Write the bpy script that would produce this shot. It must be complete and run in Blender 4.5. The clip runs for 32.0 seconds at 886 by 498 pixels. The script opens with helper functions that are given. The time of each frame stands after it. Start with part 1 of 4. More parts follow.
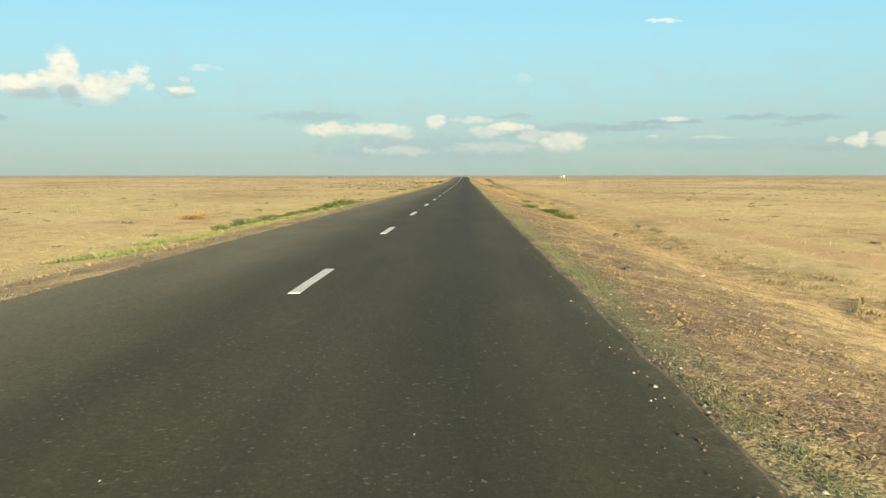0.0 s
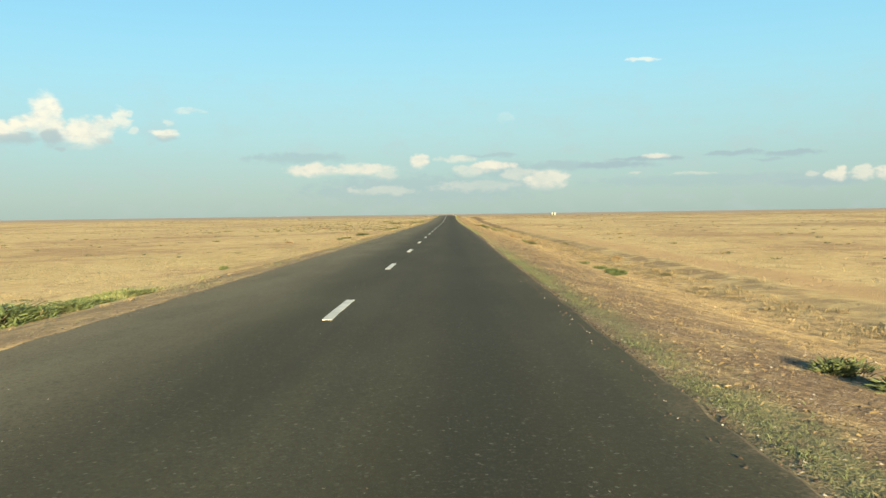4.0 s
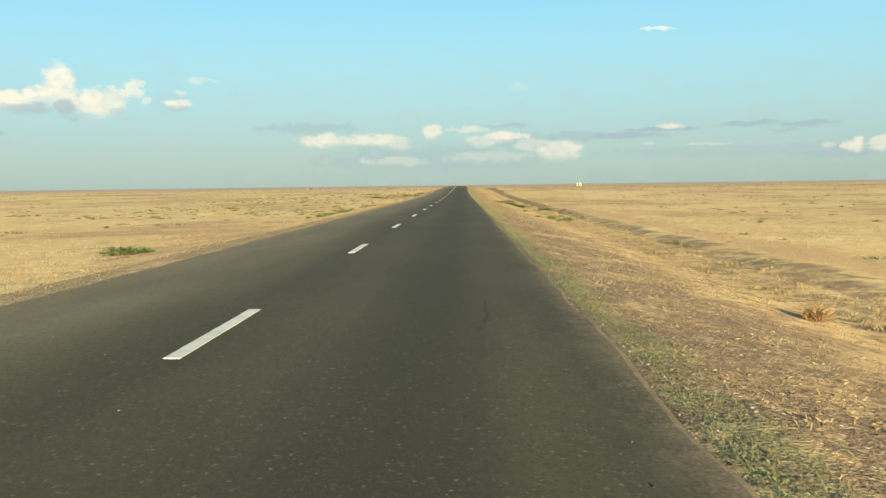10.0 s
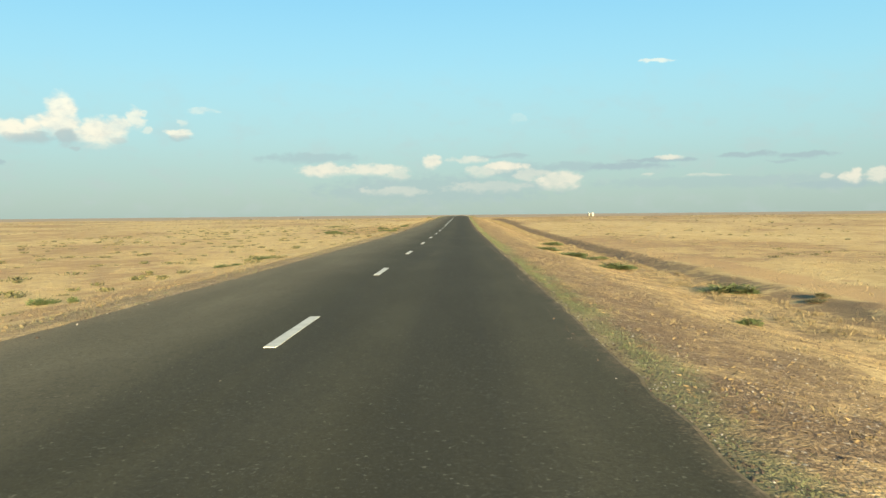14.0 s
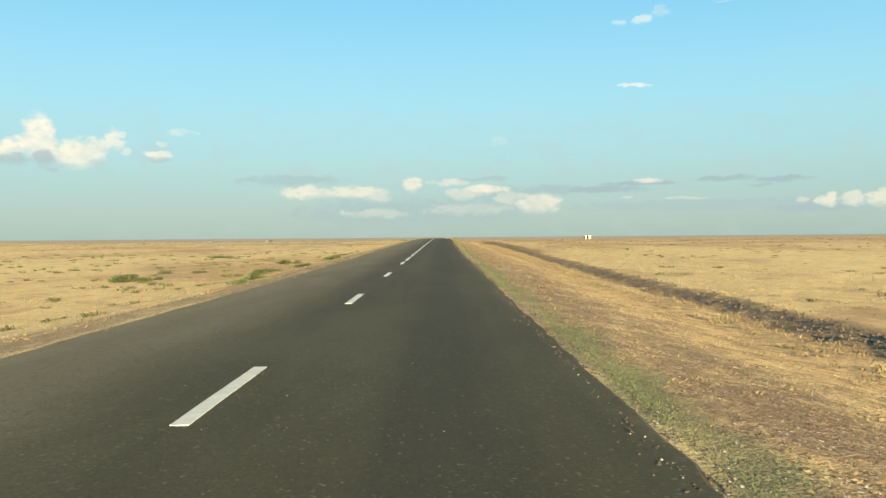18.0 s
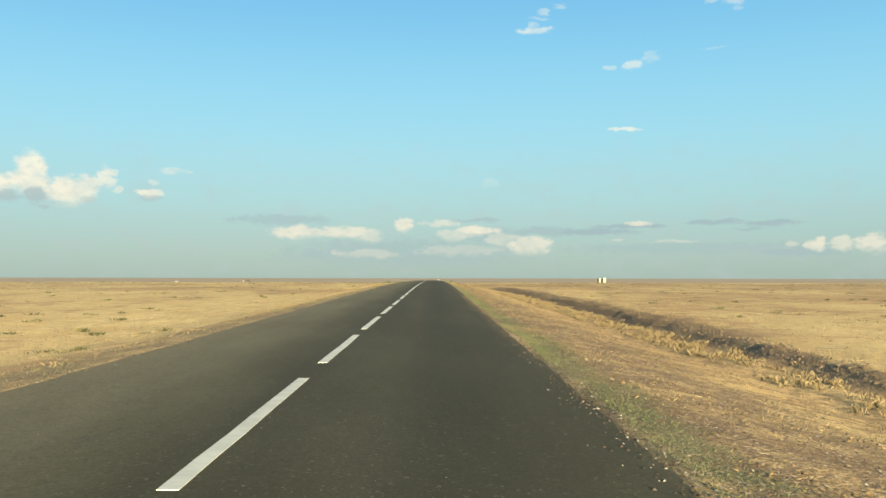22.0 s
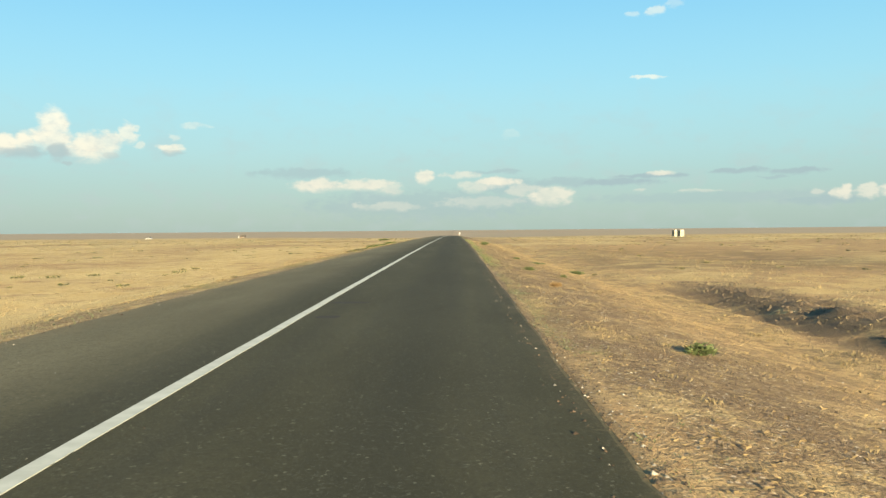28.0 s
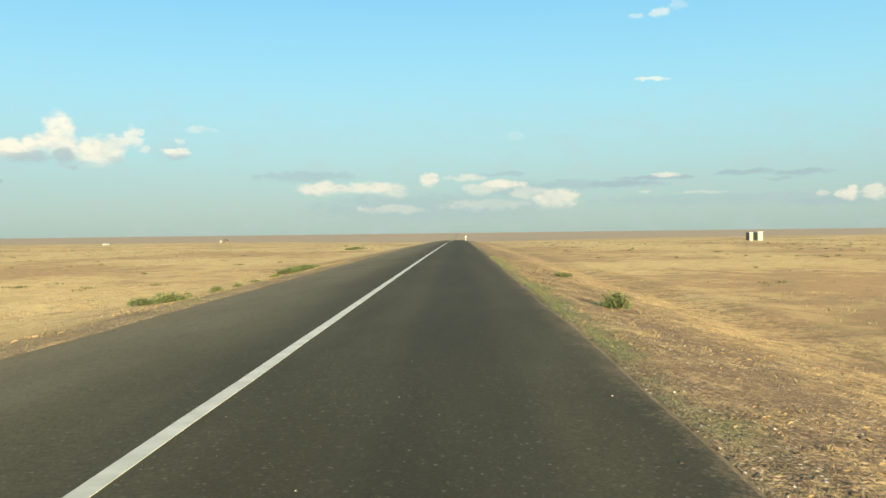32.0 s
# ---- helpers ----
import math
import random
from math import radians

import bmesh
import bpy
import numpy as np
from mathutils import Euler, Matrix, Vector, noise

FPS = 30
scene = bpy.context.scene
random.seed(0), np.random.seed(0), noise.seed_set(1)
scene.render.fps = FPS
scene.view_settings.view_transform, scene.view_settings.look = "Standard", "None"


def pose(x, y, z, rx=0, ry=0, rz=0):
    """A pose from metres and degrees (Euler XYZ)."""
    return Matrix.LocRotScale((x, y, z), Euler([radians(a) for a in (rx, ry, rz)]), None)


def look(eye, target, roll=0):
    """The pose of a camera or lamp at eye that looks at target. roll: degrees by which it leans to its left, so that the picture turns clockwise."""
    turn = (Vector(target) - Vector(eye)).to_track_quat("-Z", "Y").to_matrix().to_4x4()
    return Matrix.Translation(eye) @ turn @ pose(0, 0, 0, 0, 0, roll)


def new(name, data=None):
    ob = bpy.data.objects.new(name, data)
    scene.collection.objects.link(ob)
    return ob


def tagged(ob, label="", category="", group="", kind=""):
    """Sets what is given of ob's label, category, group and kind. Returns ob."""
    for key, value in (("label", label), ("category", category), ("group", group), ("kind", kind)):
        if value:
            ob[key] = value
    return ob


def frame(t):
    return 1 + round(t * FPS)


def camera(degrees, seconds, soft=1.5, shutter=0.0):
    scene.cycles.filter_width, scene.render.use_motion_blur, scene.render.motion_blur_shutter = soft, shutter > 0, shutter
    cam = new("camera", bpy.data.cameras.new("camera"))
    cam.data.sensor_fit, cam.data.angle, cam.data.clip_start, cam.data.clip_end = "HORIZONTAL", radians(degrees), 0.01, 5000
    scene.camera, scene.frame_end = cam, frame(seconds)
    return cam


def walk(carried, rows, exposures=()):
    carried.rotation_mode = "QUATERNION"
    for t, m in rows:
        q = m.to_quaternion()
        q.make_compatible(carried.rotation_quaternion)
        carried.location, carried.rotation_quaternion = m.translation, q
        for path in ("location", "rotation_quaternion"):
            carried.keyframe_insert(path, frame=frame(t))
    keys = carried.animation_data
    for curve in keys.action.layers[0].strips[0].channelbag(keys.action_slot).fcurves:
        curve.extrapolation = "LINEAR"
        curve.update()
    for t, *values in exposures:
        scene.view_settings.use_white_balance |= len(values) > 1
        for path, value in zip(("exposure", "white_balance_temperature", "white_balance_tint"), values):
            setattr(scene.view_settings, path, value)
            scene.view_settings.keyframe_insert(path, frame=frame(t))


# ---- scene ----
FOV = 54.6
cam = camera(54.6, 32.0, soft=1.5, shutter=0.03)
PATH = [
    (0.0, 2.202, 0.671, 1.495, 85.157, 0.006, 1.525),
    (0.5, 2.185, 6.296, 1.478, 85.905, 0.866, 2.296),
    (1.0, 2.165, 11.979, 1.462, 86.829, 0.952, 3.045),
    (1.5, 2.092, 17.717, 1.446, 87.529, 0.787, 2.895),
    (2.0, 2.008, 23.505, 1.429, 88.068, 1.147, 2.460),
    (2.5, 1.933, 29.341, 1.414, 87.931, 0.585, 1.891),
    (3.0, 1.856, 35.225, 1.398, 87.833, 0.745, 1.287),
    (3.5, 1.811, 41.166, 1.382, 87.770, 0.939, 0.826),
    (5.5, 1.851, 65.561, 1.325, 87.705, 0.321, -0.139),
    (6.0, 1.904, 71.825, 1.312, 87.667, 0.408, -0.121),
    (6.5, 2.049, 78.147, 1.300, 87.666, 0.642, -0.044),
    (7.0, 2.233, 84.523, 1.288, 87.332, 1.010, 0.119),
    (7.5, 2.425, 90.949, 1.277, 86.477, 0.151, 0.210),
    (8.0, 2.560, 97.435, 1.268, 85.633, -0.663, 0.475),
    (8.5, 2.677, 103.995, 1.260, 85.536, -0.473, 0.675),
    (9.0, 2.776, 110.641, 1.253, 85.436, -0.102, 1.089),
    (9.5, 2.637, 117.376, 1.246, 85.299, 0.215, 1.207),
    (10.0, 2.550, 124.176, 1.239, 85.811, 0.726, 1.330),
    (10.5, 2.504, 131.022, 1.232, 86.416, 0.973, 1.492),
    (11.0, 2.474, 137.921, 1.226, 86.415, 0.649, 1.594),
    (11.5, 2.454, 144.901, 1.219, 86.528, 0.404, 1.696),
    (12.0, 2.418, 152.011, 1.211, 86.508, 0.450, 1.770),
    (12.5, 2.344, 159.285, 1.204, 86.359, 0.254, 1.904),
    (13.0, 2.253, 166.715, 1.197, 86.373, 0.332, 1.904),
    (13.5, 2.216, 174.261, 1.189, 86.763, 0.520, 1.602),
    (14.0, 2.196, 181.882, 1.182, 87.792, 0.561, 1.308),
    (14.5, 2.175, 189.544, 1.175, 88.592, 0.524, 1.108),
    (16.5, 2.207, 220.643, 1.156, 88.181, 0.128, 1.082),
    (17.0, 2.183, 228.613, 1.156, 88.425, 1.018, 0.839),
    (17.5, 2.137, 236.679, 1.160, 89.099, 1.172, 0.412),
    (18.0, 2.072, 244.821, 1.170, 89.282, 0.448, -0.010),
    (18.5, 1.963, 253.007, 1.188, 91.292, 0.341, -0.014),
    (19.0, 1.852, 261.203, 1.214, 94.098, 0.499, -0.129),
    (19.5, 1.820, 269.390, 1.250, 94.883, 0.539, -0.348),
    (20.0, 1.807, 277.574, 1.295, 93.839, -0.797, 0.041),
    (20.5, 1.791, 285.776, 1.350, 92.732, -0.679, 0.157),
    (21.0, 1.775, 294.018, 1.411, 92.547, -0.191, -0.538),
    (21.5, 1.759, 302.321, 1.479, 92.422, -0.431, -0.662),
    (22.0, 1.771, 310.706, 1.551, 92.009, -0.098, -0.617),
    (22.5, 1.795, 319.180, 1.625, 91.438, 0.439, -0.283),
    (23.0, 1.840, 327.720, 1.701, 91.345, 0.488, -0.005),
    (23.5, 1.922, 336.296, 1.776, 91.895, 0.285, 0.101),
    (24.0, 2.025, 344.884, 1.851, 92.024, 0.644, 0.193),
    (24.5, 2.177, 353.474, 1.924, 91.687, 0.727, 0.263),
    (25.0, 2.334, 362.073, 1.998, 91.415, -0.075, 0.607),
    (25.5, 2.452, 370.693, 2.070, 91.116, -1.044, 0.600),
    (27.5, 2.637, 405.580, 2.340, 88.949, -0.887, 0.618),
    (28.0, 2.599, 414.439, 2.390, 88.804, 0.494, 0.811),
    (28.5, 2.558, 423.364, 2.432, 88.764, 0.687, 0.356),
    (29.0, 2.517, 432.356, 2.469, 88.473, 0.728, 0.087),
    (29.5, 2.382, 441.419, 2.500, 88.435, 0.760, 0.728),
    (30.0, 2.251, 450.554, 2.527, 88.917, 0.583, 1.291),
    (30.5, 2.225, 459.762, 2.551, 89.721, 0.740, 1.312),
    (31.0, 2.195, 469.044, 2.573, 89.313, 0.677, 1.206),
    (31.5, 2.180, 478.400, 2.592, 88.914, 0.176, 1.119),
    (32.0, 2.170, 487.830, 2.608, 88.989, 0.702, 1.129),
]
walk(cam, [(t, pose(x, y, z, rx, ry, rz)) for t, x, y, z, rx, ry, rz in PATH],
     exposures=[(0.0, 2.5), (17.5, 2.5), (18.5, 2.42), (19.0, 2.12), (19.5, 2.25), (20.0, 2.36), (21.0, 2.40), (22.5, 2.42), (24.0, 2.48), (32.0, 2.5)])

# ---- world and sun ----
SUN_ELEV = radians(8.5)
SUN_AZ = radians(164.0)          # clockwise from the road's heading: behind, to the right

world = bpy.data.worlds.new("steppe_sky")
scene.world = world
world.use_nodes = True
wt = world.node_tree
wt.nodes.clear()


def wmath(op, a, b=None, c=None, clamp=False):
    n = wt.nodes.new("ShaderNodeMath")
    n.operation = op
    n.use_clamp = clamp
    for i, v in enumerate((a, b, c)):
        if v is None:
            continue
        if isinstance(v, (int, float)):
            n.inputs[i].default_value = v
        else:
            wt.links.new(v, n.inputs[i])
    return n.outputs[0]


def wsmooth(v, lo, hi):
    n = wt.nodes.new("ShaderNodeMapRange")
    n.interpolation_type = "SMOOTHSTEP"
    wt.links.new(v, n.inputs["Value"])
    n.inputs["From Min"].default_value = lo
    n.inputs["From Max"].default_value = hi
    return n.outputs["Result"]


def wmix(fac, a, b, blend="MIX"):
    n = wt.nodes.new("ShaderNodeMix")
    n.data_type = "RGBA"
    n.blend_type = blend
    for sock, v in ((n.inputs[0], fac), (n.inputs[6], a), (n.inputs[7], b)):
        if isinstance(v, (int, float)):
            sock.default_value = v
        elif isinstance(v, tuple):
            sock.default_value = (*v, 1)
        else:
            wt.links.new(v, sock)
    return n.outputs[2]


sky = wt.nodes.new("ShaderNodeTexSky")
sky.sky_type = "NISHITA"
sky.sun_disc = False
sky.sun_elevation = radians(20)
sky.sun_rotation = SUN_AZ
sky.air_density, sky.dust_density, sky.ozone_density = 1.0, 0.6, 1.6

coord = wt.nodes.new("ShaderNodeTexCoord")
sep = wt.nodes.new("ShaderNodeSeparateXYZ")
wt.links.new(coord.outputs["Generated"], sep.inputs[0])
DX, DY, DZ = sep.outputs
AZ = wmath("MULTIPLY", wmath("ARCTAN2", DX, DY), 180 / math.pi)
EL = wmath("MULTIPLY", wmath("ARCSINE", DZ), 180 / math.pi)
flat = wt.nodes.new("ShaderNodeCombineXYZ")
wt.links.new(AZ, flat.inputs[0])
wt.links.new(wmath("MULTIPLY", EL, 1.7), flat.inputs[1])


def wnoise(scale, detail=5.0, rough=0.6, shift=0.0):
    move = wt.nodes.new("ShaderNodeVectorMath")
    move.inputs[1].default_value = (shift, shift * 0.7, 0.0)
    wt.links.new(flat.outputs[0], move.inputs[0])
    n = wt.nodes.new("ShaderNodeTexNoise")
    n.inputs["Scale"].default_value = scale
    n.inputs["Detail"].default_value = detail
    n.inputs["Roughness"].default_value = rough
    wt.links.new(move.outputs[0], n.inputs["Vector"])
    return n.outputs["Fac"]


# the air stirs the outlines: azimuth and elevation are pushed about before the clouds are laid out
AZ_CLOUD = wmath("ADD", AZ, wmath("MULTIPLY", wmath("SUBTRACT", wnoise(0.8, 2.0, 0.5, 13.0), 0.5), 1.1))
EL_CLOUD = wmath("ADD", EL, wmath("MULTIPLY", wmath("SUBTRACT", wnoise(0.9, 2.0, 0.5, 47.0), 0.5), 0.5))
puff = wmath("SUBTRACT", wnoise(1.3, 4.0, 0.62), 0.5)
wisp = wmath("SUBTRACT", wnoise(0.45, 4.0, 0.55), 0.5)

# clouds: azimuth, elevation, half width, half height (degrees), ruggedness, density
BRIGHT = [
    (-25.16, 6.50, 0.99, 1.06, 0.45, 1.00),
    (-25.21, 5.76, 1.40, 0.75, 0.60, 1.00),
    (-26.71, 5.54, 0.72, 0.59, 0.70, 0.95),
    (-23.09, 5.31, 1.50, 0.81, 0.70, 1.00),
    (-21.96, 5.58, 0.89, 0.78, 0.90, 0.95),
    (-20.90, 6.17, 0.61, 0.67, 1.40, 0.85),
    (-18.37, 5.39, 0.91, 0.31, 1.10, 0.85),
    (-20.08, 5.54, 0.33, 0.26, 1.60, 0.50),
    (-16.96, 6.80, 0.95, 0.19, 1.80, 0.45),
    (-18.06, 6.06, 0.34, 0.20, 2.00, 0.35),
    (-27.84, 5.41, 1.00, 0.60, 0.80, 0.95),
    (-9.01, 3.04, 1.74, 0.44, 1.30, 0.95),
    (-5.87, 3.07, 2.15, 0.40, 1.30, 0.90),
    (-4.44, 2.81, 0.98, 0.44, 1.60, 0.60),
    (-2.00, 3.56, 0.64, 0.50, 1.20, 0.95),
    (0.40, 3.71, 1.31, 0.25, 1.70, 0.60),
    (1.33, 2.92, 1.12, 0.36, 1.60, 0.60),
    (2.68, 3.18, 1.71, 0.33, 1.20, 1.00),
    (4.50, 2.67, 1.11, 0.36, 2.00, 0.50),
    (6.30, 2.25, 1.62, 0.63, 1.20, 0.85),
    (-4.44, 1.63, 2.48, 0.31, 2.20, 0.40),
    (1.70, 1.87, 2.99, 0.39, 2.20, 0.35),
    (12.59, 9.73, 1.34, 0.13, 1.80, 0.65),
    (13.51, 3.61, 0.94, 0.19, 1.40, 0.85),
    (12.21, 2.50, 0.44, 0.12, 2.00, 0.40),
    (15.67, 2.42, 1.45, 0.11, 2.00, 0.40),
    (24.26, 2.24, 0.55, 0.37, 1.60, 0.90),
    (24.08, 2.13, 0.68, 0.39, 2.20, 0.70),
    (25.56, 2.17, 0.69, 0.45, 2.20, 0.75),
    (27.27, 2.20, 1.04, 0.55, 1.60, 0.85),
    (22.77, 2.20, 0.46, 0.19, 2.00, 0.40),
    (6.75, 16.21, 1.20, 0.22, 2.50, 0.50),
    (6.67, 16.45, 0.42, 0.27, 2.70, 0.28),
    (6.92, 16.94, 1.05, 0.10, 3.10, 0.22),
    (7.35, 17.31, 0.52, 0.23, 2.70, 0.34),
    (8.32, 17.69, 0.53, 0.15, 2.70, 0.28),
    (11.70, 13.70, 0.63, 0.18, 2.50, 0.34),
    (13.09, 13.79, 0.63, 0.28, 2.20, 0.53),
    (14.19, 14.20, 0.63, 0.40, 3.10, 0.26),
    (19.54, 17.32, 0.83, 0.25, 2.70, 0.36),
    (19.70, 16.84, 0.38, 0.16, 2.70, 0.22),
    (18.38, 14.53, 0.87, 0.10, 2.70, 0.17),
    (18.06, 17.35, 0.39, 0.23, 2.70, 0.32),
    (3.71, 6.30, 0.55, 0.32, 2.70, 0.16),
]
DULL = [
    (-28.66, 3.44, 0.39, 0.18, 1.40, 0.60),
    (7.42, 3.14, 2.74, 0.33, 1.60, 0.50),
    (10.49, 3.09, 2.86, 0.24, 1.40, 0.75),
    (12.96, 3.44, 2.45, 0.20, 1.40, 0.75),
    (18.16, 3.64, 1.90, 0.17, 1.40, 0.72),
    (21.63, 3.53, 1.88, 0.23, 1.40, 0.72),
    (20.38, 3.20, 0.96, 0.09, 1.60, 0.50),
    (-10.01, 3.84, 3.49, 0.38, 1.80, 0.45),
    (17.30, 1.98, 8.93, 0.39, 1.80, 0.30),
    (-1.87, 1.62, 8.40, 1.02, 1.60, 0.40),
    (2.82, 3.90, 1.86, 0.16, 1.80, 0.45),
    (23.17, 1.70, 3.07, 0.28, 1.60, 0.50),
    (3.75, 2.84, 2.41, 0.62, 1.60, 0.40),
]
UNDER = [
    (-24.82, 5.01, 0.73, 0.55, 1.20, 0.75),
    (-26.81, 4.85, 1.57, 0.38, 1.20, 0.70),
    (-24.34, 4.29, 0.39, 0.17, 1.20, 0.60),
    (-18.37, 5.10, 0.78, 0.23, 1.20, 0.50),
    (-21.87, 4.85, 0.48, 0.23, 1.20, 0.40),
]
MOON = (17.42, 18.43)


def cloud_layer(rows):
    total = None
    for a, e, ra, re, rug, dens in rows:
        u = wmath("DIVIDE", wmath("SUBTRACT", AZ_CLOUD, a), ra * 1.12)
        v = wmath("DIVIDE", wmath("SUBTRACT", EL_CLOUD, e), re * 1.25)
        r2 = wmath("ADD", wmath("MULTIPLY", u, u), wmath("MULTIPLY", v, v))
        f = wmath("ADD", wmath("SUBTRACT", 1.0, r2), wmath("MULTIPLY", puff, 0.5 + rug * 0.9))
        # crisp on top, fading out underneath
        soft = wmath("ADD", 0.75, wmath("MULTIPLY", wmath("MAXIMUM", wmath("MULTIPLY", v, -1.0), 0.0), 1.1))
        f = wmath("MULTIPLY", wsmooth(wmath("DIVIDE", f, soft), -0.08, 1.0), dens)
        total = f if total is None else wmath("MAXIMUM", total, f)
    return total


grad = wt.nodes.new("ShaderNodeValToRGB")
wt.links.new(wmath("DIVIDE", EL, 40.0, clamp=True), grad.inputs[0])
grad.color_ramp.interpolation = "B_SPLINE"
stops = [(0.0, (0.36, 0.50, 0.46)), (0.05, (0.355, 0.515, 0.485)), (0.13, (0.41, 0.66, 0.645)), (0.25, (0.37, 0.78, 0.89)),
         (0.45, (0.18, 0.58, 0.91)), (1.0, (0.10, 0.34, 0.68))]
while len(grad.color_ramp.elements) < len(stops):
    grad.color_ramp.elements.new(0.5)
for el, (p, c) in zip(grad.color_ramp.elements, stops):
    el.position, el.color = p, (*c, 1)
scaled = wmix(1.0, sky.outputs[0], (0.13, 0.13, 0.13), "MULTIPLY")
tinted = wmix(0.85, scaled, grad.outputs[0])
haze = wmath("MULTIPLY", wsmooth(wisp, -0.05, 0.25), wmath("SUBTRACT", 1.0, wsmooth(EL, 2.0, 12.0)))
tinted = wmix(wmath("MULTIPLY", haze, 0.35), tinted, (0.50, 0.58, 0.57))
dull = cloud_layer(DULL)
tinted = wmix(wmath("MULTIPLY", dull, 1.15, clamp=True), tinted, (0.385, 0.505, 0.525))
bright = cloud_layer(BRIGHT)
shade = wsmooth(wmath("ADD", puff, wmath("MULTIPLY", wisp, 0.6)), -0.32, 0.12)
lit = wmix(shade, (0.74, 0.76, 0.68), (1.0, 0.97, 0.78))
low = wmath("MULTIPLY", wmath("SUBTRACT", 1.0, wsmooth(EL, 2.0, 9.0)), 0.6)
lit = wmix(low, lit, (0.75, 0.715, 0.585))
thin = wmath("ADD", 0.92, wmath("MULTIPLY", wisp, 1.0))
tinted = wmix(wmath("MULTIPLY", bright, thin, clamp=True), tinted, lit)
tinted = wmix(cloud_layer(UNDER), tinted, (0.44, 0.53, 0.53))
# the moon: a small pale disc
mdir = Vector((math.sin(radians(MOON[0])) * math.cos(radians(MOON[1])), math.cos(radians(MOON[0])) * math.cos(radians(MOON[1])),
               math.sin(radians(MOON[1]))))
dot = wmath("ADD", wmath("ADD", wmath("MULTIPLY", DX, mdir.x), wmath("MULTIPLY", DY, mdir.y)), wmath("MULTIPLY", DZ, mdir.z))
moon = wsmooth(dot, math.cos(radians(0.27)), math.cos(radians(0.20)))
tinted = wmix(wmath("MULTIPLY", moon, 0.85), tinted, (0.86, 0.93, 0.98))
bg = wt.nodes.new("ShaderNodeBackground")
bg.inputs["Strength"].default_value = 0.19
wt.links.new(tinted, bg.inputs["Color"])
wout = wt.nodes.new("ShaderNodeOutputWorld")
wt.links.new(bg.outputs[0], wout.inputs["Surface"])

lamp = bpy.data.lights.new("sun", "SUN")
lamp.energy = 5.0
lamp.angle = radians(0.53)
lamp.color = (1.0, 0.83, 0.52)
sun = new("sun", lamp)
sun.matrix_world = look((math.sin(SUN_AZ) * math.cos(SUN_ELEV) * 60, math.cos(SUN_AZ) * math.cos(SUN_ELEV) * 60, math.sin(SUN_ELEV) * 60), (0, 0, 0))


# ---- materials ----
class Mat:
    def __init__(self, name, rough=0.9, spec=0.3):
        self.m = bpy.data.materials.new(name)
        self.m.use_nodes = True
        self.t = self.m.node_tree
        self.b = self.t.nodes["Principled BSDF"]
        self.b.inputs["Roughness"].default_value = rough
        self.b.inputs["Specular IOR Level"].default_value = spec
        self.c = None

    def node(self, kind):
        return self.t.nodes.new(kind)

    def pos(self):
        if self.c is None:
            self.c = self.node("ShaderNodeNewGeometry").outputs["Position"]
        return self.c

    def xyz(self):
        s = self.node("ShaderNodeSeparateXYZ")
        self.t.links.new(self.pos(), s.inputs[0])
        return s.outputs

    def scaled(self, sx, sy, sz):
        n = self.node("ShaderNodeVectorMath")
        n.operation = "MULTIPLY"
        self.t.links.new(self.pos(), n.inputs[0])
        n.inputs[1].default_value = (sx, sy, sz)
        return n.outputs[0]

    def noise(self, scale, detail=4.0, rough=0.6, stretch=None):
        n = self.node("ShaderNodeTexNoise")
        n.inputs["Scale"].default_value = scale
        n.inputs["Detail"].default_value = detail
        n.inputs["Roughness"].default_value = rough
        self.t.links.new(self.scaled(*stretch) if stretch else self.pos(), n.inputs["Vector"])
        return n.outputs["Fac"]

    def math(self, op, a, b=None, clamp=False):
        n = self.node("ShaderNodeMath")
        n.operation, n.use_clamp = op, clamp
        for i, v in enumerate((a, b)):
            if v is None:
                continue
            if isinstance(v, (int, float)):
                n.inputs[i].default_value = v
            else:
                self.t.links.new(v, n.inputs[i])
        return n.outputs[0]

    def smooth(self, v, lo, hi):
        n = self.node("ShaderNodeMapRange")
        n.interpolation_type = "SMOOTHSTEP"
        self.t.links.new(v, n.inputs["Value"])
        n.inputs["From Min"].default_value, n.inputs["From Max"].default_value = lo, hi
        return n.outputs["Result"]

    def mix(self, fac, a, b, blend="MIX"):
        n = self.node("ShaderNodeMix")
        n.data_type, n.blend_type = "RGBA", blend
        for sock, v in ((n.inputs[0], fac), (n.inputs[6], a), (n.inputs[7], b)):
            if isinstance(v, (int, float)):
                sock.default_value = v
            elif isinstance(v, tuple):
                sock.default_value = (*v, 1)
            else:
                self.t.links.new(v, sock)
        return n.outputs[2]

    def colour(self, c):
        if isinstance(c, tuple):
            self.b.inputs["Base Color"].default_value = (*c, 1)
        else:
            self.t.links.new(c, self.b.inputs["Base Color"])
        return self

    def bump(self, h, dist=0.02, strength=0.6):
        n = self.node("ShaderNodeBump")
        n.inputs["Distance"].default_value, n.inputs["Strength"].default_value = dist, strength
        self.t.links.new(h, n.inputs["Height"])
        self.t.links.new(n.outputs[0], self.b.inputs["Normal"])
        return self


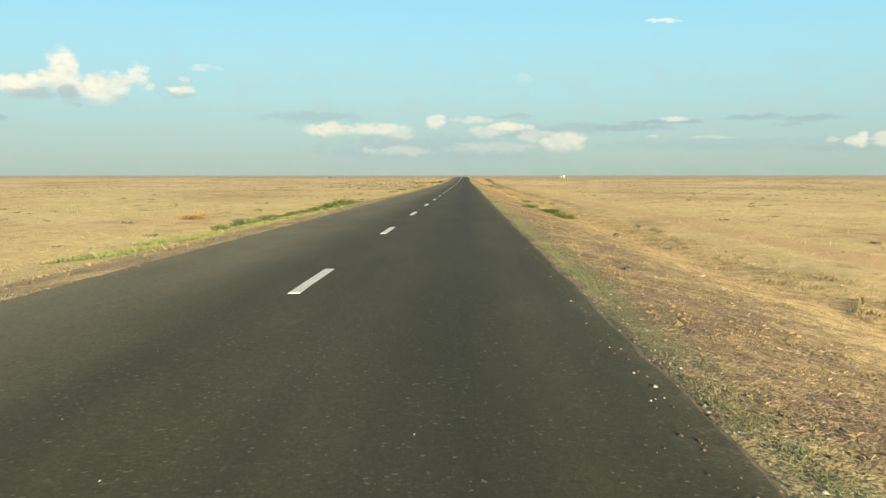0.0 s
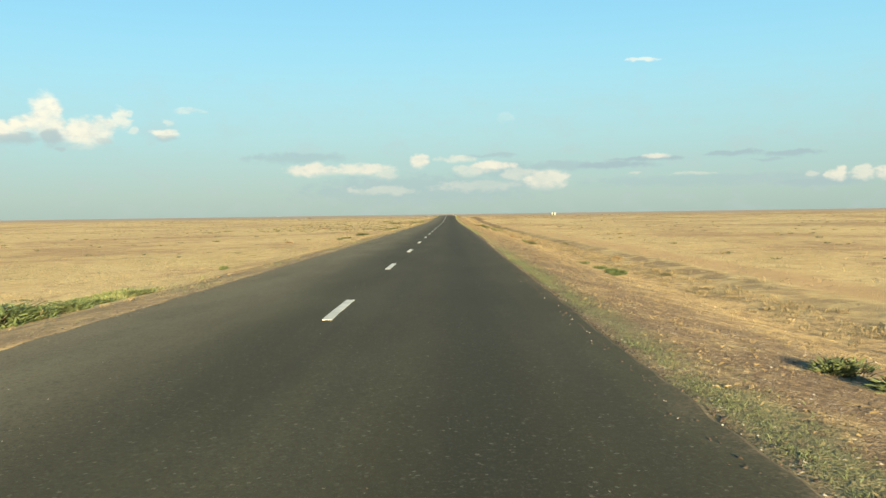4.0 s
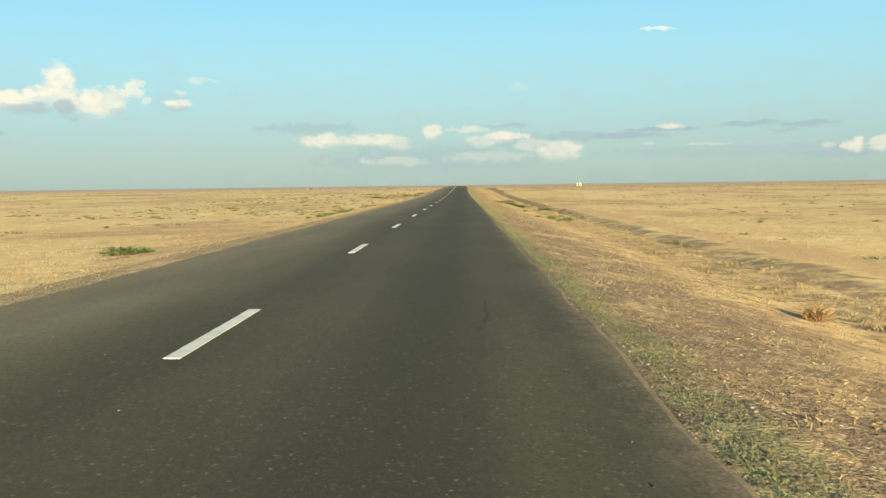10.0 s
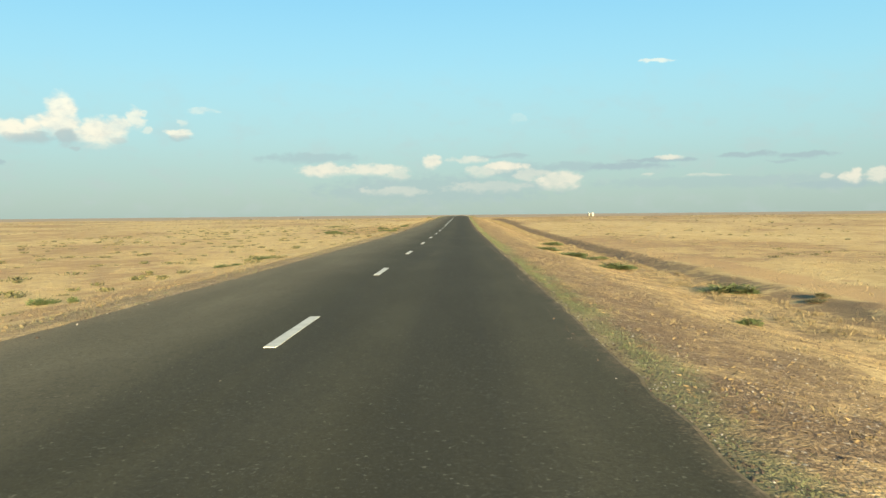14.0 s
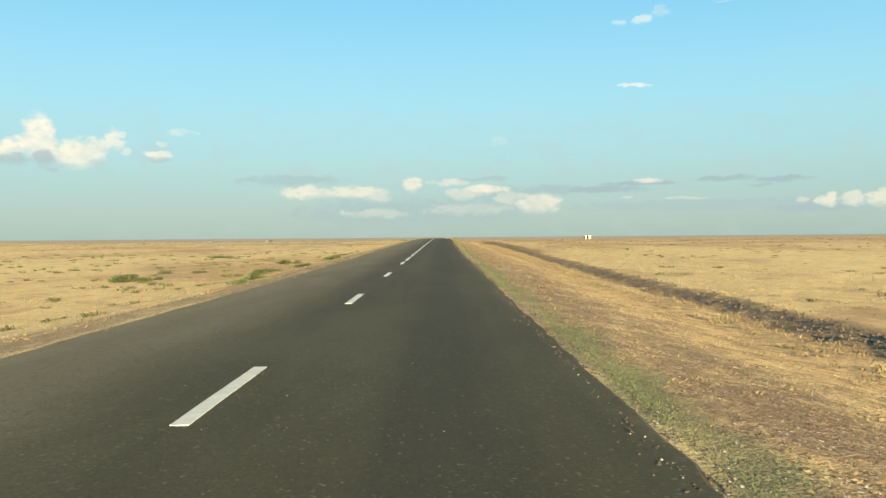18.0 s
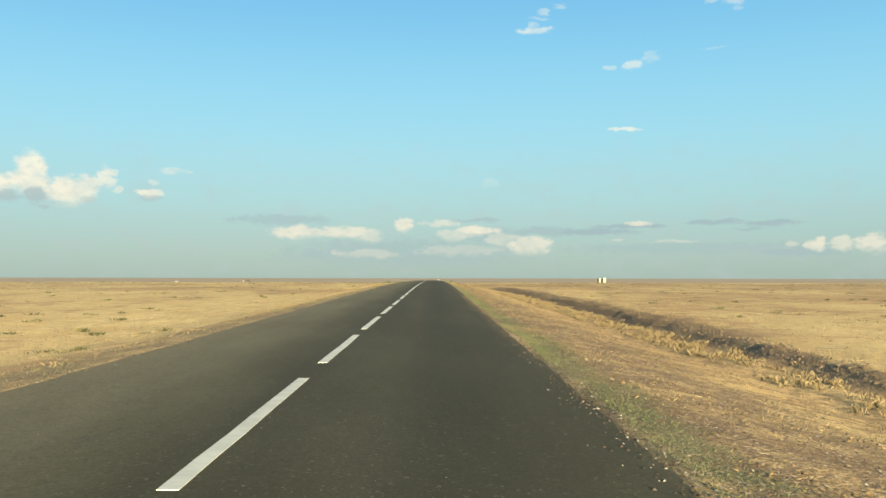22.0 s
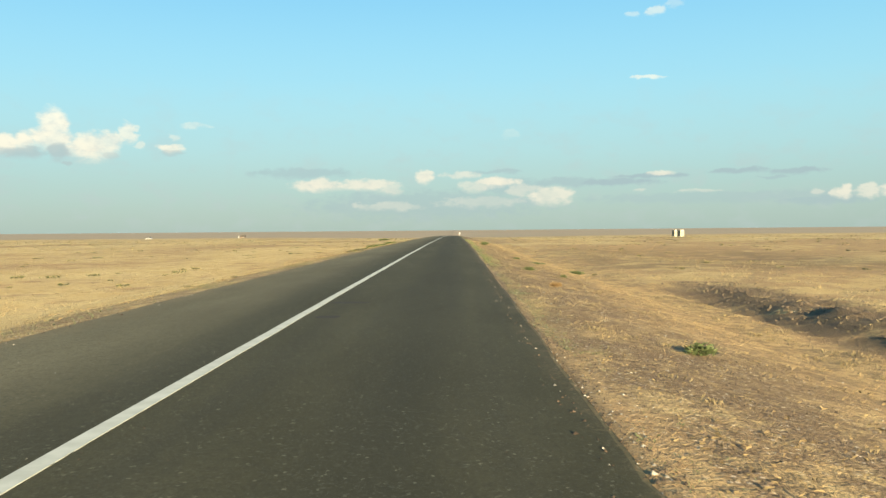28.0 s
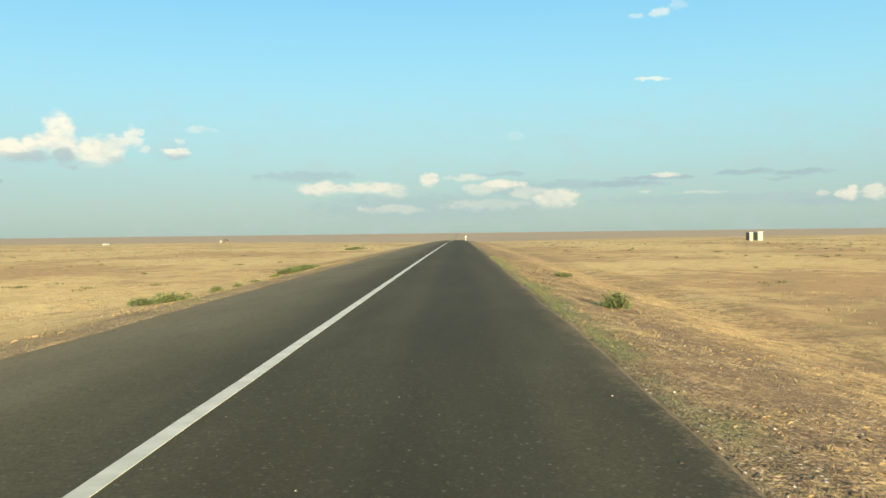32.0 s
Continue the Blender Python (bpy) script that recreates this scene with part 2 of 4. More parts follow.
def make_asphalt():
    m = Mat("asphalt", 0.95, 0.10)
    x = m.xyz()[0]
    fine = m.noise(55.0, 3.0, 0.7)
    speck = m.noise(140.0, 2.0, 0.5)
    blot = m.noise(0.6, 4.0, 0.6, (1.0, 0.25, 1.0))
    long = m.noise(1.6, 3.0, 0.55, (1.0, 0.03, 1.0))
    c = m.mix(m.smooth(blot, 0.35, 0.7), (0.042, 0.0388, 0.0215), (0.057, 0.0527, 0.0305))
    c = m.mix(m.math("MULTIPLY", m.smooth(long, 0.42, 0.70), 0.40), c, (0.030, 0.0295, 0.021))
    # the oncoming lane is less worn and paler
    c = m.mix(m.math("MULTIPLY", m.math("SUBTRACT", 1.0, m.smooth(x, -2.4, -0.1)), 0.85), c, m.mix(m.smooth(blot, 0.35, 0.7), (0.112, 0.096, 0.056), (0.142, 0.122, 0.072)))
    # oil-darkened strip down the middle of each lane
    lane = m.math("ABSOLUTE", m.math("SUBTRACT", x, 2.05))
    c = m.mix(m.math("MULTIPLY", m.math("SUBTRACT", 1.0, m.smooth(lane, 0.15, 0.95)), 0.50), c, (0.023, 0.0225, 0.0145))
    c = m.mix(m.math("MULTIPLY", m.smooth(fine, 0.60, 0.78), 0.40), c, (0.10, 0.098, 0.072))
    c = m.mix(m.math("MULTIPLY", m.smooth(m.noise(9.0, 4.0, 0.7), 0.5, 0.68), 0.30), c, (0.030, 0.0295, 0.021))
    c = m.mix(m.math("MULTIPLY", m.smooth(speck, 0.62, 0.72), 0.5), c, (0.17, 0.160, 0.12))
    c = m.mix(m.math("MULTIPLY", m.smooth(m.noise(24.0, 2.0, 0.5), 0.60, 0.70), 0.22), c, (0.125, 0.117, 0.085))
    # dust blown in from the verges
    rim = m.math("ADD", m.math("ABSOLUTE", m.math("ADD", x, -0.45)), m.math("MULTIPLY", m.math("SUBTRACT", m.noise(1.3, 5.0, 0.7, (1.0, 0.4, 1.0)), 0.5), 1.8))
    c = m.mix(m.math("MULTIPLY", m.smooth(rim, 3.0, 4.2), 0.7), c, (0.150, 0.120, 0.070))
    # soil and crumbs spilled over the rim
    spill = m.math("ADD", m.math("ABSOLUTE", m.math("ADD", x, -0.12)), m.math("ADD", m.math("MULTIPLY", m.math("SUBTRACT", m.noise(3.0, 5.0, 0.75), 0.5), 1.1), m.math("MULTIPLY", m.math("SUBTRACT", m.noise(26.0, 3.0, 0.7), 0.5), 0.9)))
    c = m.mix(m.math("MULTIPLY", m.smooth(spill, 3.55, 3.95), 0.7), c, m.mix(m.smooth(fine, 0.35, 0.65), (0.095, 0.068, 0.040), (0.22, 0.165, 0.098)))
    stone = m.node("ShaderNodeTexVoronoi")
    stone.inputs["Scale"].default_value = 48.0
    m.t.links.new(m.pos(), stone.inputs["Vector"])
    tone = m.node("ShaderNodeSeparateColor")
    m.t.links.new(stone.outputs["Color"], tone.inputs[0])
    c = m.mix(m.math("MULTIPLY", m.smooth(tone.outputs[0], 0.982, 0.992), 0.35), c, (0.20, 0.185, 0.135))
    c = m.mix(m.math("MULTIPLY", m.math("SUBTRACT", 1.0, m.smooth(tone.outputs[1], 0.0, 0.5)), 0.35), c, (0.022, 0.021, 0.014))
    m.bump(m.noise(90.0, 2.0, 0.7), 0.004, 0.35)
    return m.colour(c).m


def make_ground():
    m = Mat("dry_steppe_ground", 0.95, 0.1)
    x, y, z = m.xyz()

    def band(v, a, b, c_, d):
        return m.math("MULTIPLY", m.smooth(v, a, b), m.math("SUBTRACT", 1.0, m.smooth(v, c_, d)))

    big = m.noise(0.045, 5.0, 0.6, (1.0, 0.5, 1.0))
    mid = m.noise(0.5, 5.0, 0.65, (1.0, 0.7, 1.0))
    fine = m.noise(9.0, 5.0, 0.7)
    grit = m.noise(34.0, 3.0, 0.7)
    clump = m.noise(2.3, 5.0, 0.7)
    straw = m.mix(m.smooth(mid, 0.35, 0.65), (0.44, 0.308, 0.130), (0.55, 0.410, 0.186))
    soil = m.mix(m.smooth(fine, 0.3, 0.7), (0.27, 0.172, 0.080), (0.38, 0.25, 0.122))
    later = m.math("MULTIPLY", band(y, 330.0, 470.0, 520.0, 640.0), 0.075)
    right = m.math("MULTIPLY", band(y, 330.0, 420.0, 520.0, 640.0), 0.02)
    bias = m.math("ADD", m.math("ADD", big, right), m.math("MULTIPLY", later, m.smooth(x, -5.0, 12.0)))
    c = m.mix(m.smooth(m.math("ADD", bias, m.math("MULTIPLY", m.math("SUBTRACT", mid, 0.5), 0.8)), 0.48, 0.62), straw, soil)
    c = m.mix(m.math("MULTIPLY", m.smooth(fine, 0.52, 0.68), 0.30), c, (0.21, 0.132, 0.066))
    c = m.mix(m.math("MULTIPLY", m.smooth(clump, 0.52, 0.66), 0.55), c, (0.19, 0.125, 0.060))
    c = m.mix(m.math("MULTIPLY", m.smooth(grit, 0.56, 0.72), 0.4), c, (0.50, 0.38, 0.19))
    wander = m.math("ADD", x, m.math("MULTIPLY", m.math("SUBTRACT", m.noise(0.12, 3.0, 0.5), 0.5), 2.5))
    # stony shoulder on both sides
    gravel = band(wander, 3.2, 4.2, 5.6, 8.2)
    cells = m.node("ShaderNodeTexVoronoi")
    cells.inputs["Scale"].default_value = 31.0
    m.t.links.new(m.pos(), cells.inputs["Vector"])
    hue = m.node("ShaderNodeSeparateColor")
    m.t.links.new(cells.outputs["Color"], hue.inputs[0])
    stony = m.mix(m.smooth(hue.outputs[0], 0.15, 0.75), (0.088, 0.060, 0.037), (0.205, 0.145, 0.090))
    stony = m.mix(m.smooth(hue.outputs[1], 0.94, 0.97), stony, (0.50, 0.42, 0.31))
    stony = m.mix(m.math("MULTIPLY", m.smooth(cells.outputs["Distance"], 0.35, 0.75), 0.5), stony, (0.10, 0.066, 0.038))
    # straw litter in patches over the stones
    litter = m.smooth(m.math("ADD", m.math("MULTIPLY", m.noise(1.1, 5.0, 0.7, (1.0, 0.55, 1.0)), 0.6), m.math("MULTIPLY", fine, 0.4)), 0.47, 0.58)
    stony = m.mix(m.math("MULTIPLY", litter, 0.55), stony, m.mix(0.35, straw, soil))
    c = m.mix(m.math("ADD", 0.08, m.math("MULTIPLY", m.math("MULTIPLY", gravel, m.smooth(m.noise(0.3, 4.0, 0.6), 0.24, 0.44)), 0.90)), c, stony)
    c = m.mix(m.math("MULTIPLY", band(wander, -6.6, -5.2, -3.6, -3.0), 0.75), c, stony)
    # smooth sandy strip down the slope, and the wheel track past the ditch
    bare = band(wander, 7.2, 8.4, 9.4, 10.6)
    c = m.mix(m.math("MULTIPLY", bare, 0.6), c, (0.41, 0.275, 0.122))
    slack = m.math("ADD", x, m.math("MULTIPLY", m.math("SUBTRACT", m.noise(0.35, 4.0, 0.6), 0.5), 1.6))
    track = m.math("MULTIPLY", band(slack, 12.7, 13.0, 14.2, 15.0), m.math("SUBTRACT", 1.0, m.smooth(y, 215.0, 260.0)))
    c = m.mix(m.math("MULTIPLY", track, 0.75), c, (0.40, 0.255, 0.118))
    # thin green along the asphalt
    green = m.math("MULTIPLY", band(slack, 3.5, 3.95, 4.25, 4.65), m.smooth(m.math("SUBTRACT", m.math("ADD", m.noise(0.22, 3.0, 0.6), 0.09), m.math("MULTIPLY", m.math("MAXIMUM", band(y, 86.0, 94.0, 116.0, 124.0), band(y, 402.0, 412.0, 444.0, 456.0)), 0.25)), 0.44, 0.60))
    c = m.mix(m.math("MULTIPLY", green, 0.75), c, (0.105, 0.113, 0.053))
    # dark turned earth and scorched grass in the ditch
    grow = m.math("MULTIPLY", band(y, 330.0, 350.0, 445.0, 453.0), 1.0)
    ditch = band(m.math("SUBTRACT", slack, m.math("MULTIPLY", grow, 0.9)), 10.5, 11.1, 12.1, 12.7)
    wide = band(slack, 10.2, 10.8, 13.0, 14.2)
    ditch = m.math("MAXIMUM", ditch, m.math("MULTIPLY", wide, grow))
    torn = m.smooth(m.math("ADD", m.noise(0.8, 5.0, 0.7), m.math("ADD", 0.02, m.math("MULTIPLY", m.smooth(y, 180.0, 250.0), 0.09))), 0.42, 0.58)
    ditch = m.math("MULTIPLY", m.math("MULTIPLY", ditch, torn), band(y, 40.0, 90.0, 446.0, 454.0))
    c = m.mix(m.math("MULTIPLY", ditch, 0.9), c, m.mix(m.smooth(grit, 0.4, 0.7), m.mix(grow, (0.14, 0.094, 0.052), (0.075, 0.053, 0.034)), m.mix(grow, (0.30, 0.205, 0.11), (0.23, 0.158, 0.09))))
    hollow = m.math("MULTIPLY", band(slack, 10.2, 11.6, 30.0, 38.0), band(y, 456.0, 464.0, 500.0, 522.0))
    c = m.mix(m.math("MULTIPLY", m.math("MULTIPLY", hollow, m.smooth(m.noise(0.4, 5.0, 0.65), 0.36, 0.52)), 0.65), c, (0.150, 0.104, 0.056))
    # the verge is mottled with dead roots, clods and trampled straw
    verge = band(wander, 3.6, 4.6, 10.2, 11.4)
    mott = m.math("ADD", m.math("MULTIPLY", m.noise(3.6, 5.0, 0.75, (1.0, 0.7, 1.0)), 0.65), m.math("MULTIPLY", m.noise(0.7, 3.0, 0.6), 0.35))
    c = m.mix(m.math("MULTIPLY", m.math("MULTIPLY", m.smooth(mott, 0.46, 0.56), verge), 0.74), c, m.mix(m.smooth(fine, 0.4, 0.6), (0.115, 0.076, 0.042), (0.21, 0.145, 0.08)))
    c = m.mix(m.math("MULTIPLY", m.math("MULTIPLY", m.math("SUBTRACT", 1.0, m.smooth(mott, 0.38, 0.47)), verge), 0.35), c, straw)
    spots = m.noise(13.0, 3.0, 0.65)
    c = m.mix(m.math("MULTIPLY", m.smooth(spots, 0.54, 0.63), m.math("ADD", 0.20, m.math("MULTIPLY", gravel, 0.30))), c, (0.10, 0.068, 0.036))
    # distant bare soil, its base colour greyed to stand in for haze
    far_soil_haze = m.smooth(y, 950.0, 1500.0)
    c = m.mix(m.math("MULTIPLY", far_soil_haze, 0.8), c, m.mix(m.smooth(big, 0.4, 0.6), (0.225, 0.185, 0.142), (0.285, 0.225, 0.162)))
    h = m.math("ADD", m.math("ADD", m.noise(26.0, 3.0, 0.65), m.math("MULTIPLY", m.noise(6.0, 3.0, 0.6), 1.0)), m.math("MULTIPLY", clump, 1.0))
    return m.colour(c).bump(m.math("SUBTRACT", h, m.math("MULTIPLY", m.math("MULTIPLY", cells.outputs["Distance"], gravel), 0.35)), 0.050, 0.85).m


def make_plain(name, a, b, rough=0.9, scale=6.0, bump=0.0):
    m = Mat(name, rough, 0.3)
    n = m.noise(scale, 4.0, 0.65)
    m.colour(m.mix(m.smooth(n, 0.3, 0.7), a, b))
    if bump:
        m.bump(n, bump, 0.5)
    return m.m


ASPHALT = make_asphalt()
GROUND = make_ground()
LINE = make_plain("road_paint", (0.36, 0.350, 0.285), (0.46, 0.447, 0.370), 0.7, 3.0)
WHITE_WALL = make_plain("whitewash", (0.15, 0.144, 0.112), (0.185, 0.176, 0.138), 0.9, 2.0)


def mesh_object(name, verts, faces, material, parent=None, label="", smooth=False):
    me = bpy.data.meshes.new(name)
    me.from_pydata(verts, [], faces)
    me.materials.append(material)
    if smooth:
        me.shade_smooth()
    me.update()
    ob = new(name, me)
    if parent:
        ob.parent = parent
    if label:
        ob["label"] = label
    return ob


def part(name, bm, material, parent=None, label="", smooth=False):
    me = bpy.data.meshes.new(name)
    bm.to_mesh(me)
    bm.free()
    me.materials.append(material)
    if smooth:
        me.shade_smooth()
    ob = new(name, me)
    if parent:
        ob.parent = parent
    if label:
        ob["label"] = label
    return ob


# ---- the lie of the land ----
# rise per metre along the road
GRADE_Y = [-3000, -200, -100, 0, 40, 80, 110, 180, 220, 240, 260, 280, 300, 320, 390, 412, 440, 490, 540, 600, 700, 800, 917, 1100, 1250, 1450, 1700, 2000, 4800, 5300]
GRADE = [0, 0, -0.001, -0.003, -0.0026, -0.0019, -0.001, -0.001, -0.0004, 0.001, 0.0034, 0.0064, 0.0083, 0.0089, 0.0082, 0.0054, 0.0032, 0.0015, 0.0001, -0.0018, -0.0045, -0.0066, -0.0085, -0.0095, -0.0090, -0.004, 0.0005, 0.0036, 0.0042, 0]


def smooth_profile():
    ys = np.arange(-3000.0, 7000.0, 2.0)
    zs = np.cumsum(np.interp(ys, GRADE_Y, GRADE)) * 2.0
    return ys, zs - np.interp(0.0, ys, zs)


PYS, PZS = smooth_profile()


def road_z(y):
    return np.interp(y, PYS, PZS)


CROSS_X = [-5000, -60, -30, -14, -9, -6.2, -4.6, -3.75, 3.75, 4.6, 6.5, 9.0, 10.8, 11.6, 12.9, 14.5, 22, 40, 5000]
CROSS_Z = [-0.9, -0.9, -0.85, -0.80, -0.75, -0.42, -0.10, -0.03, -0.03, -0.09, -0.42, -0.93, -1.02, -1.00, -0.88, -0.80, -0.84, -0.9, -0.9]


def wob(x, y, seed, s):
    """Smooth unevenness from a few crossed waves."""
    r = np.random.RandomState(seed)
    out = np.zeros_like(x, dtype=float)
    for i in range(9):
        a, f, p = r.uniform(0, 2 * math.pi), r.uniform(0.5, 2.2) / s, r.uniform(0, 6.28)
        out += np.sin((x * math.cos(a) + y * math.sin(a)) * f * 2 * math.pi + p) / (1 + 0.35 * i)
    return out / 4.0


def edge_x(y, side):
    """Where the asphalt ends on that side of the centre line."""
    y = np.asarray(y, float)
    if side < 0:
        half = np.full_like(y, 3.66)
    else:
        half = np.interp(y, [0, 80, 110, 180, 240, 305, 355, 385, 430, 475, 520], [3.78, 3.80, 4.02, 3.90, 3.76, 3.62, 3.66, 3.84, 3.78, 3.93, 3.95])
    return side * (half + 0.015 * wob(y * 0 + side * 7.0, y, 11, 2.2) + 0.025 * wob(y * 0 + side, y, 12, 0.7) + 0.015 * wob(y * 0 + side, y, 13, 14.0))


def ground_z(x, y):
    x, y = np.asarray(x, float), np.asarray(y, float)
    off = np.abs(x) - 4.3
    rough = np.clip(off / 4.0, 0, 1)
    rise = road_z(y)
    rise = rise + np.clip((np.abs(x) - 40) / 140.0, 0, 1) * np.clip((y - 650) / 150, 0, 1) * 0.45 * np.clip(0.5 - rise, 0, 9)
    z = rise + np.interp(x + 0.35 * rough * wob(y * 0 + 3.0, y, 5, 30.0), CROSS_X, CROSS_Z)
    z = z + rough * (0.045 * wob(x, y, 1, 9.0) + 0.011 * wob(x, y, 2, 2.6))
    deep = np.interp(y, [-50, 40, 130, 200, 240, 441, 454, 9000], [0.25, 0.3, 0.4, 0.5, 0.75, 0.8, 0.0, 0.0])
    turn = x + 0.22 * wob(y * 0 + 1.0, y, 21, 16.0)
    lumpy = 1.0 + 0.9 * np.clip((y - 150) / 90, 0.2, 1) * wob(x, y, 22, 1.6) + 0.4 * wob(x, y, 23, 5.0)
    z = z + deep * lumpy * (-0.15 * np.exp(-((turn - 11.0) / 0.6) ** 2) + 0.13 * np.exp(-((turn - 12.3) / 0.65) ** 2))
    z = z + (1 - deep) * 0.2 * np.exp(-((x - 11.0) / 1.3) ** 2)
    heap = np.clip((y - 335) / 20, 0, 1) * np.clip((450 - y) / 14, 0, 1) * np.exp(-((x - 13.2) / 2.0) ** 2)
    z = z + heap * (0.10 + 0.16 * wob(x, y, 8, 1.7))
    hollow = np.exp(-((x - 26) / 8) ** 2 - ((y - 492) / 16) ** 2)
    z = z - 0.7 * hollow
    far = np.clip((np.abs(x) - 25) / 60.0, 0, 1)
    z = z + far * 0.5 * wob(x, y, 3, 130.0)
    under = (x < edge_x(y, 1) - 0.12) & (x > edge_x(y, -1) + 0.12)
    return np.where(under, z - 0.10, z)


def build_ground():
    near = np.concatenate([np.arange(-24, -4.2, 0.6), np.arange(-4.2, -2.9, 0.15), np.arange(-2.8, 2.9, 1.4),
                           np.arange(2.9, 4.35, 0.15), np.arange(4.4, 10.0, 0.4), np.arange(10.0, 13.4, 0.17), np.arange(13.5, 26, 0.5)])
    out = 26 * 1.12 ** np.arange(1, 48)
    out = np.append(out[out < 5000], 5200)
    xs = np.concatenate([-out[::-1], near, out])
    ys = np.concatenate([np.array([-3000, -1500, -700, -300, -120, -60]), np.arange(-30, 560, 0.7), np.arange(560, 700, 2.0), np.arange(700, 1200, 6.0),
                         1200 * 1.06 ** np.arange(0, 29), [6900]])
    X, Y = np.meshgrid(xs, ys)
    Z = ground_z(X, Y)
    verts = np.stack([X.ravel(), Y.ravel(), Z.ravel()], 1)
    nx, ny = len(xs), len(ys)
    i = (np.arange(ny - 1)[:, None] * nx + np.arange(nx - 1)[None, :]).ravel()
    faces = np.stack([i, i + 1, i + nx + 1, i + nx], 1)
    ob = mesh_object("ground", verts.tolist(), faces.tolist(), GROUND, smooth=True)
    return tagged(ob, "dry yellow steppe ground with bare earth patches", "ground", kind="structure")


def build_road():
    ys = np.concatenate([np.arange(-40, 420, 0.5), np.arange(420, 1000, 2.0), np.arange(1000, 1400, 10.0)])
    frac = np.array([-1.02, -1.0, -0.985, -0.66, -0.33, 0, 0.33, 0.66, 0.985, 1.0, 1.02])
    verts = []
    n = len(frac)
    ragged = random.Random(9)
    for y in ys:
        l, r = float(-edge_x(np.array(y), -1)) + ragged.uniform(-0.04, 0.03), float(edge_x(np.array(y), 1)) + ragged.uniform(-0.04, 0.03)
        z0 = float(road_z(y))
        for k, f in enumerate(frac):
            w = r if f > 0 else l
            drop = -0.16 if abs(f) > 1.01 else (-0.022 if abs(f) == 1.0 else 0.0)
            verts.append((f * w, y, z0 + 0.055 * (1 - min(1, f * f)) - 0.02 + drop))
    faces = [(j * n + k, j * n + k + 1, (j + 1) * n + k + 1, (j + 1) * n + k) for j in range(len(ys) - 1) for k in range(n - 1)]
    ob = mesh_object("road", verts, faces, ASPHALT)
    return tagged(ob, "worn grey asphalt country road with a white centre line", "road", kind="structure")


TABLE_Y = np.arange(-60.0, 2001.0, 1.0)
TABLE_L, TABLE_R = -edge_x(TABLE_Y, -1), edge_x(TABLE_Y, 1)


def crown_z(x, y):
    """Height of the cambered asphalt."""
    half = np.where(np.asarray(x) < 0, np.interp(y, TABLE_Y, TABLE_L), np.interp(y, TABLE_Y, TABLE_R))
    f = np.minimum(1.0, np.abs(x) / half)
    return road_z(y) + 0.055 * (1 - f * f) - 0.02


def paint_strip(name, y0, y1, parent, step=1.0, x0=0.0, w=0.15):
    n = max(1, int(round((y1 - y0) / step)))
    bm = bmesh.new()
    rows = []
    rnd = random.Random(int(y0 * 10))
    for i in range(n + 1):
        y = y0 + (y1 - y0) * i / n
        j = rnd.uniform(-0.006, 0.006)
        rows.append([bm.verts.new((x0 + s * w / 2 + j, y, crown_z(x0 + s * w / 2, y) + h)) for s, h in ((-1, 0.0), (-1, 0.006), (1, 0.006), (1, 0.0))])
    for a, b in zip(rows, rows[1:]):
        for k in range(3):
            bm.faces.new((a[k], a[k + 1], b[k + 1], b[k]))
    bm.faces.new(rows[0])
    bm.faces.new(rows[-1][::-1])
    return part(name, bm, LINE, parent)


ground = build_ground()
road = build_road()
for k in range(-2, 24):
    paint_strip("line_dash", 11.5 + 12 * k, 14.5 + 12 * k, road)
for k in range(13):
    paint_strip("line_dash", 292.5 + 8 * k, 298.5 + 8 * k, road)
paint_strip("solid_line", 396.5, 1380, road, step=2.0)


# ---- surface of the road: cracks, patches, loose grit ----
TAR = make_plain("tar", (0.009, 0.008, 0.006), (0.016, 0.014, 0.010), 0.95, 20.0)
DIRT = make_plain("crack_dirt", (0.010, 0.009, 0.006), (0.022, 0.020, 0.013), 0.95, 30.0)


def crack(x, y, heading, length, width, seed, wander=0.28):
    """A wandering crack with ragged edges, filled with dark dirt."""
    rnd = random.Random(seed)
    bm = bmesh.new()
    prev = None
    a = heading
    n = max(6, int(length / 0.07))
    for i in range(n + 1):
        fade = min(1.0, 4.0 * min(i, n - i) / n + 0.15)
        w = 0.5 * width * (0.15 + 1.0 * rnd.random() ** 1.5) * fade
        nx, ny = math.cos(heading), -math.sin(heading)
        jx = rnd.uniform(-0.012, 0.012)
        pair = []
        for s in (-1, 1):
            px, py = x + (jx + s * w / 2) * nx, y + (jx + s * w / 2) * ny
            pair.append(bm.verts.new((px, py, crown_z(px, py) + 0.005)))
        if prev and rnd.random() > 0.04:
            bm.faces.new((prev[0], prev[1], pair[1], pair[0]))
        prev = pair
        a += rnd.uniform(-wander, wander)
        a += (heading - a) * 0.3
        x, y = x + math.sin(a) * length / n, y + math.cos(a) * length / n
        if abs(x) > 3.2:
            break
    bmesh.ops.delete(bm, geom=[v for v in bm.verts if not v.link_faces], context="VERTS")
    return part("crack", bm, DIRT, road)


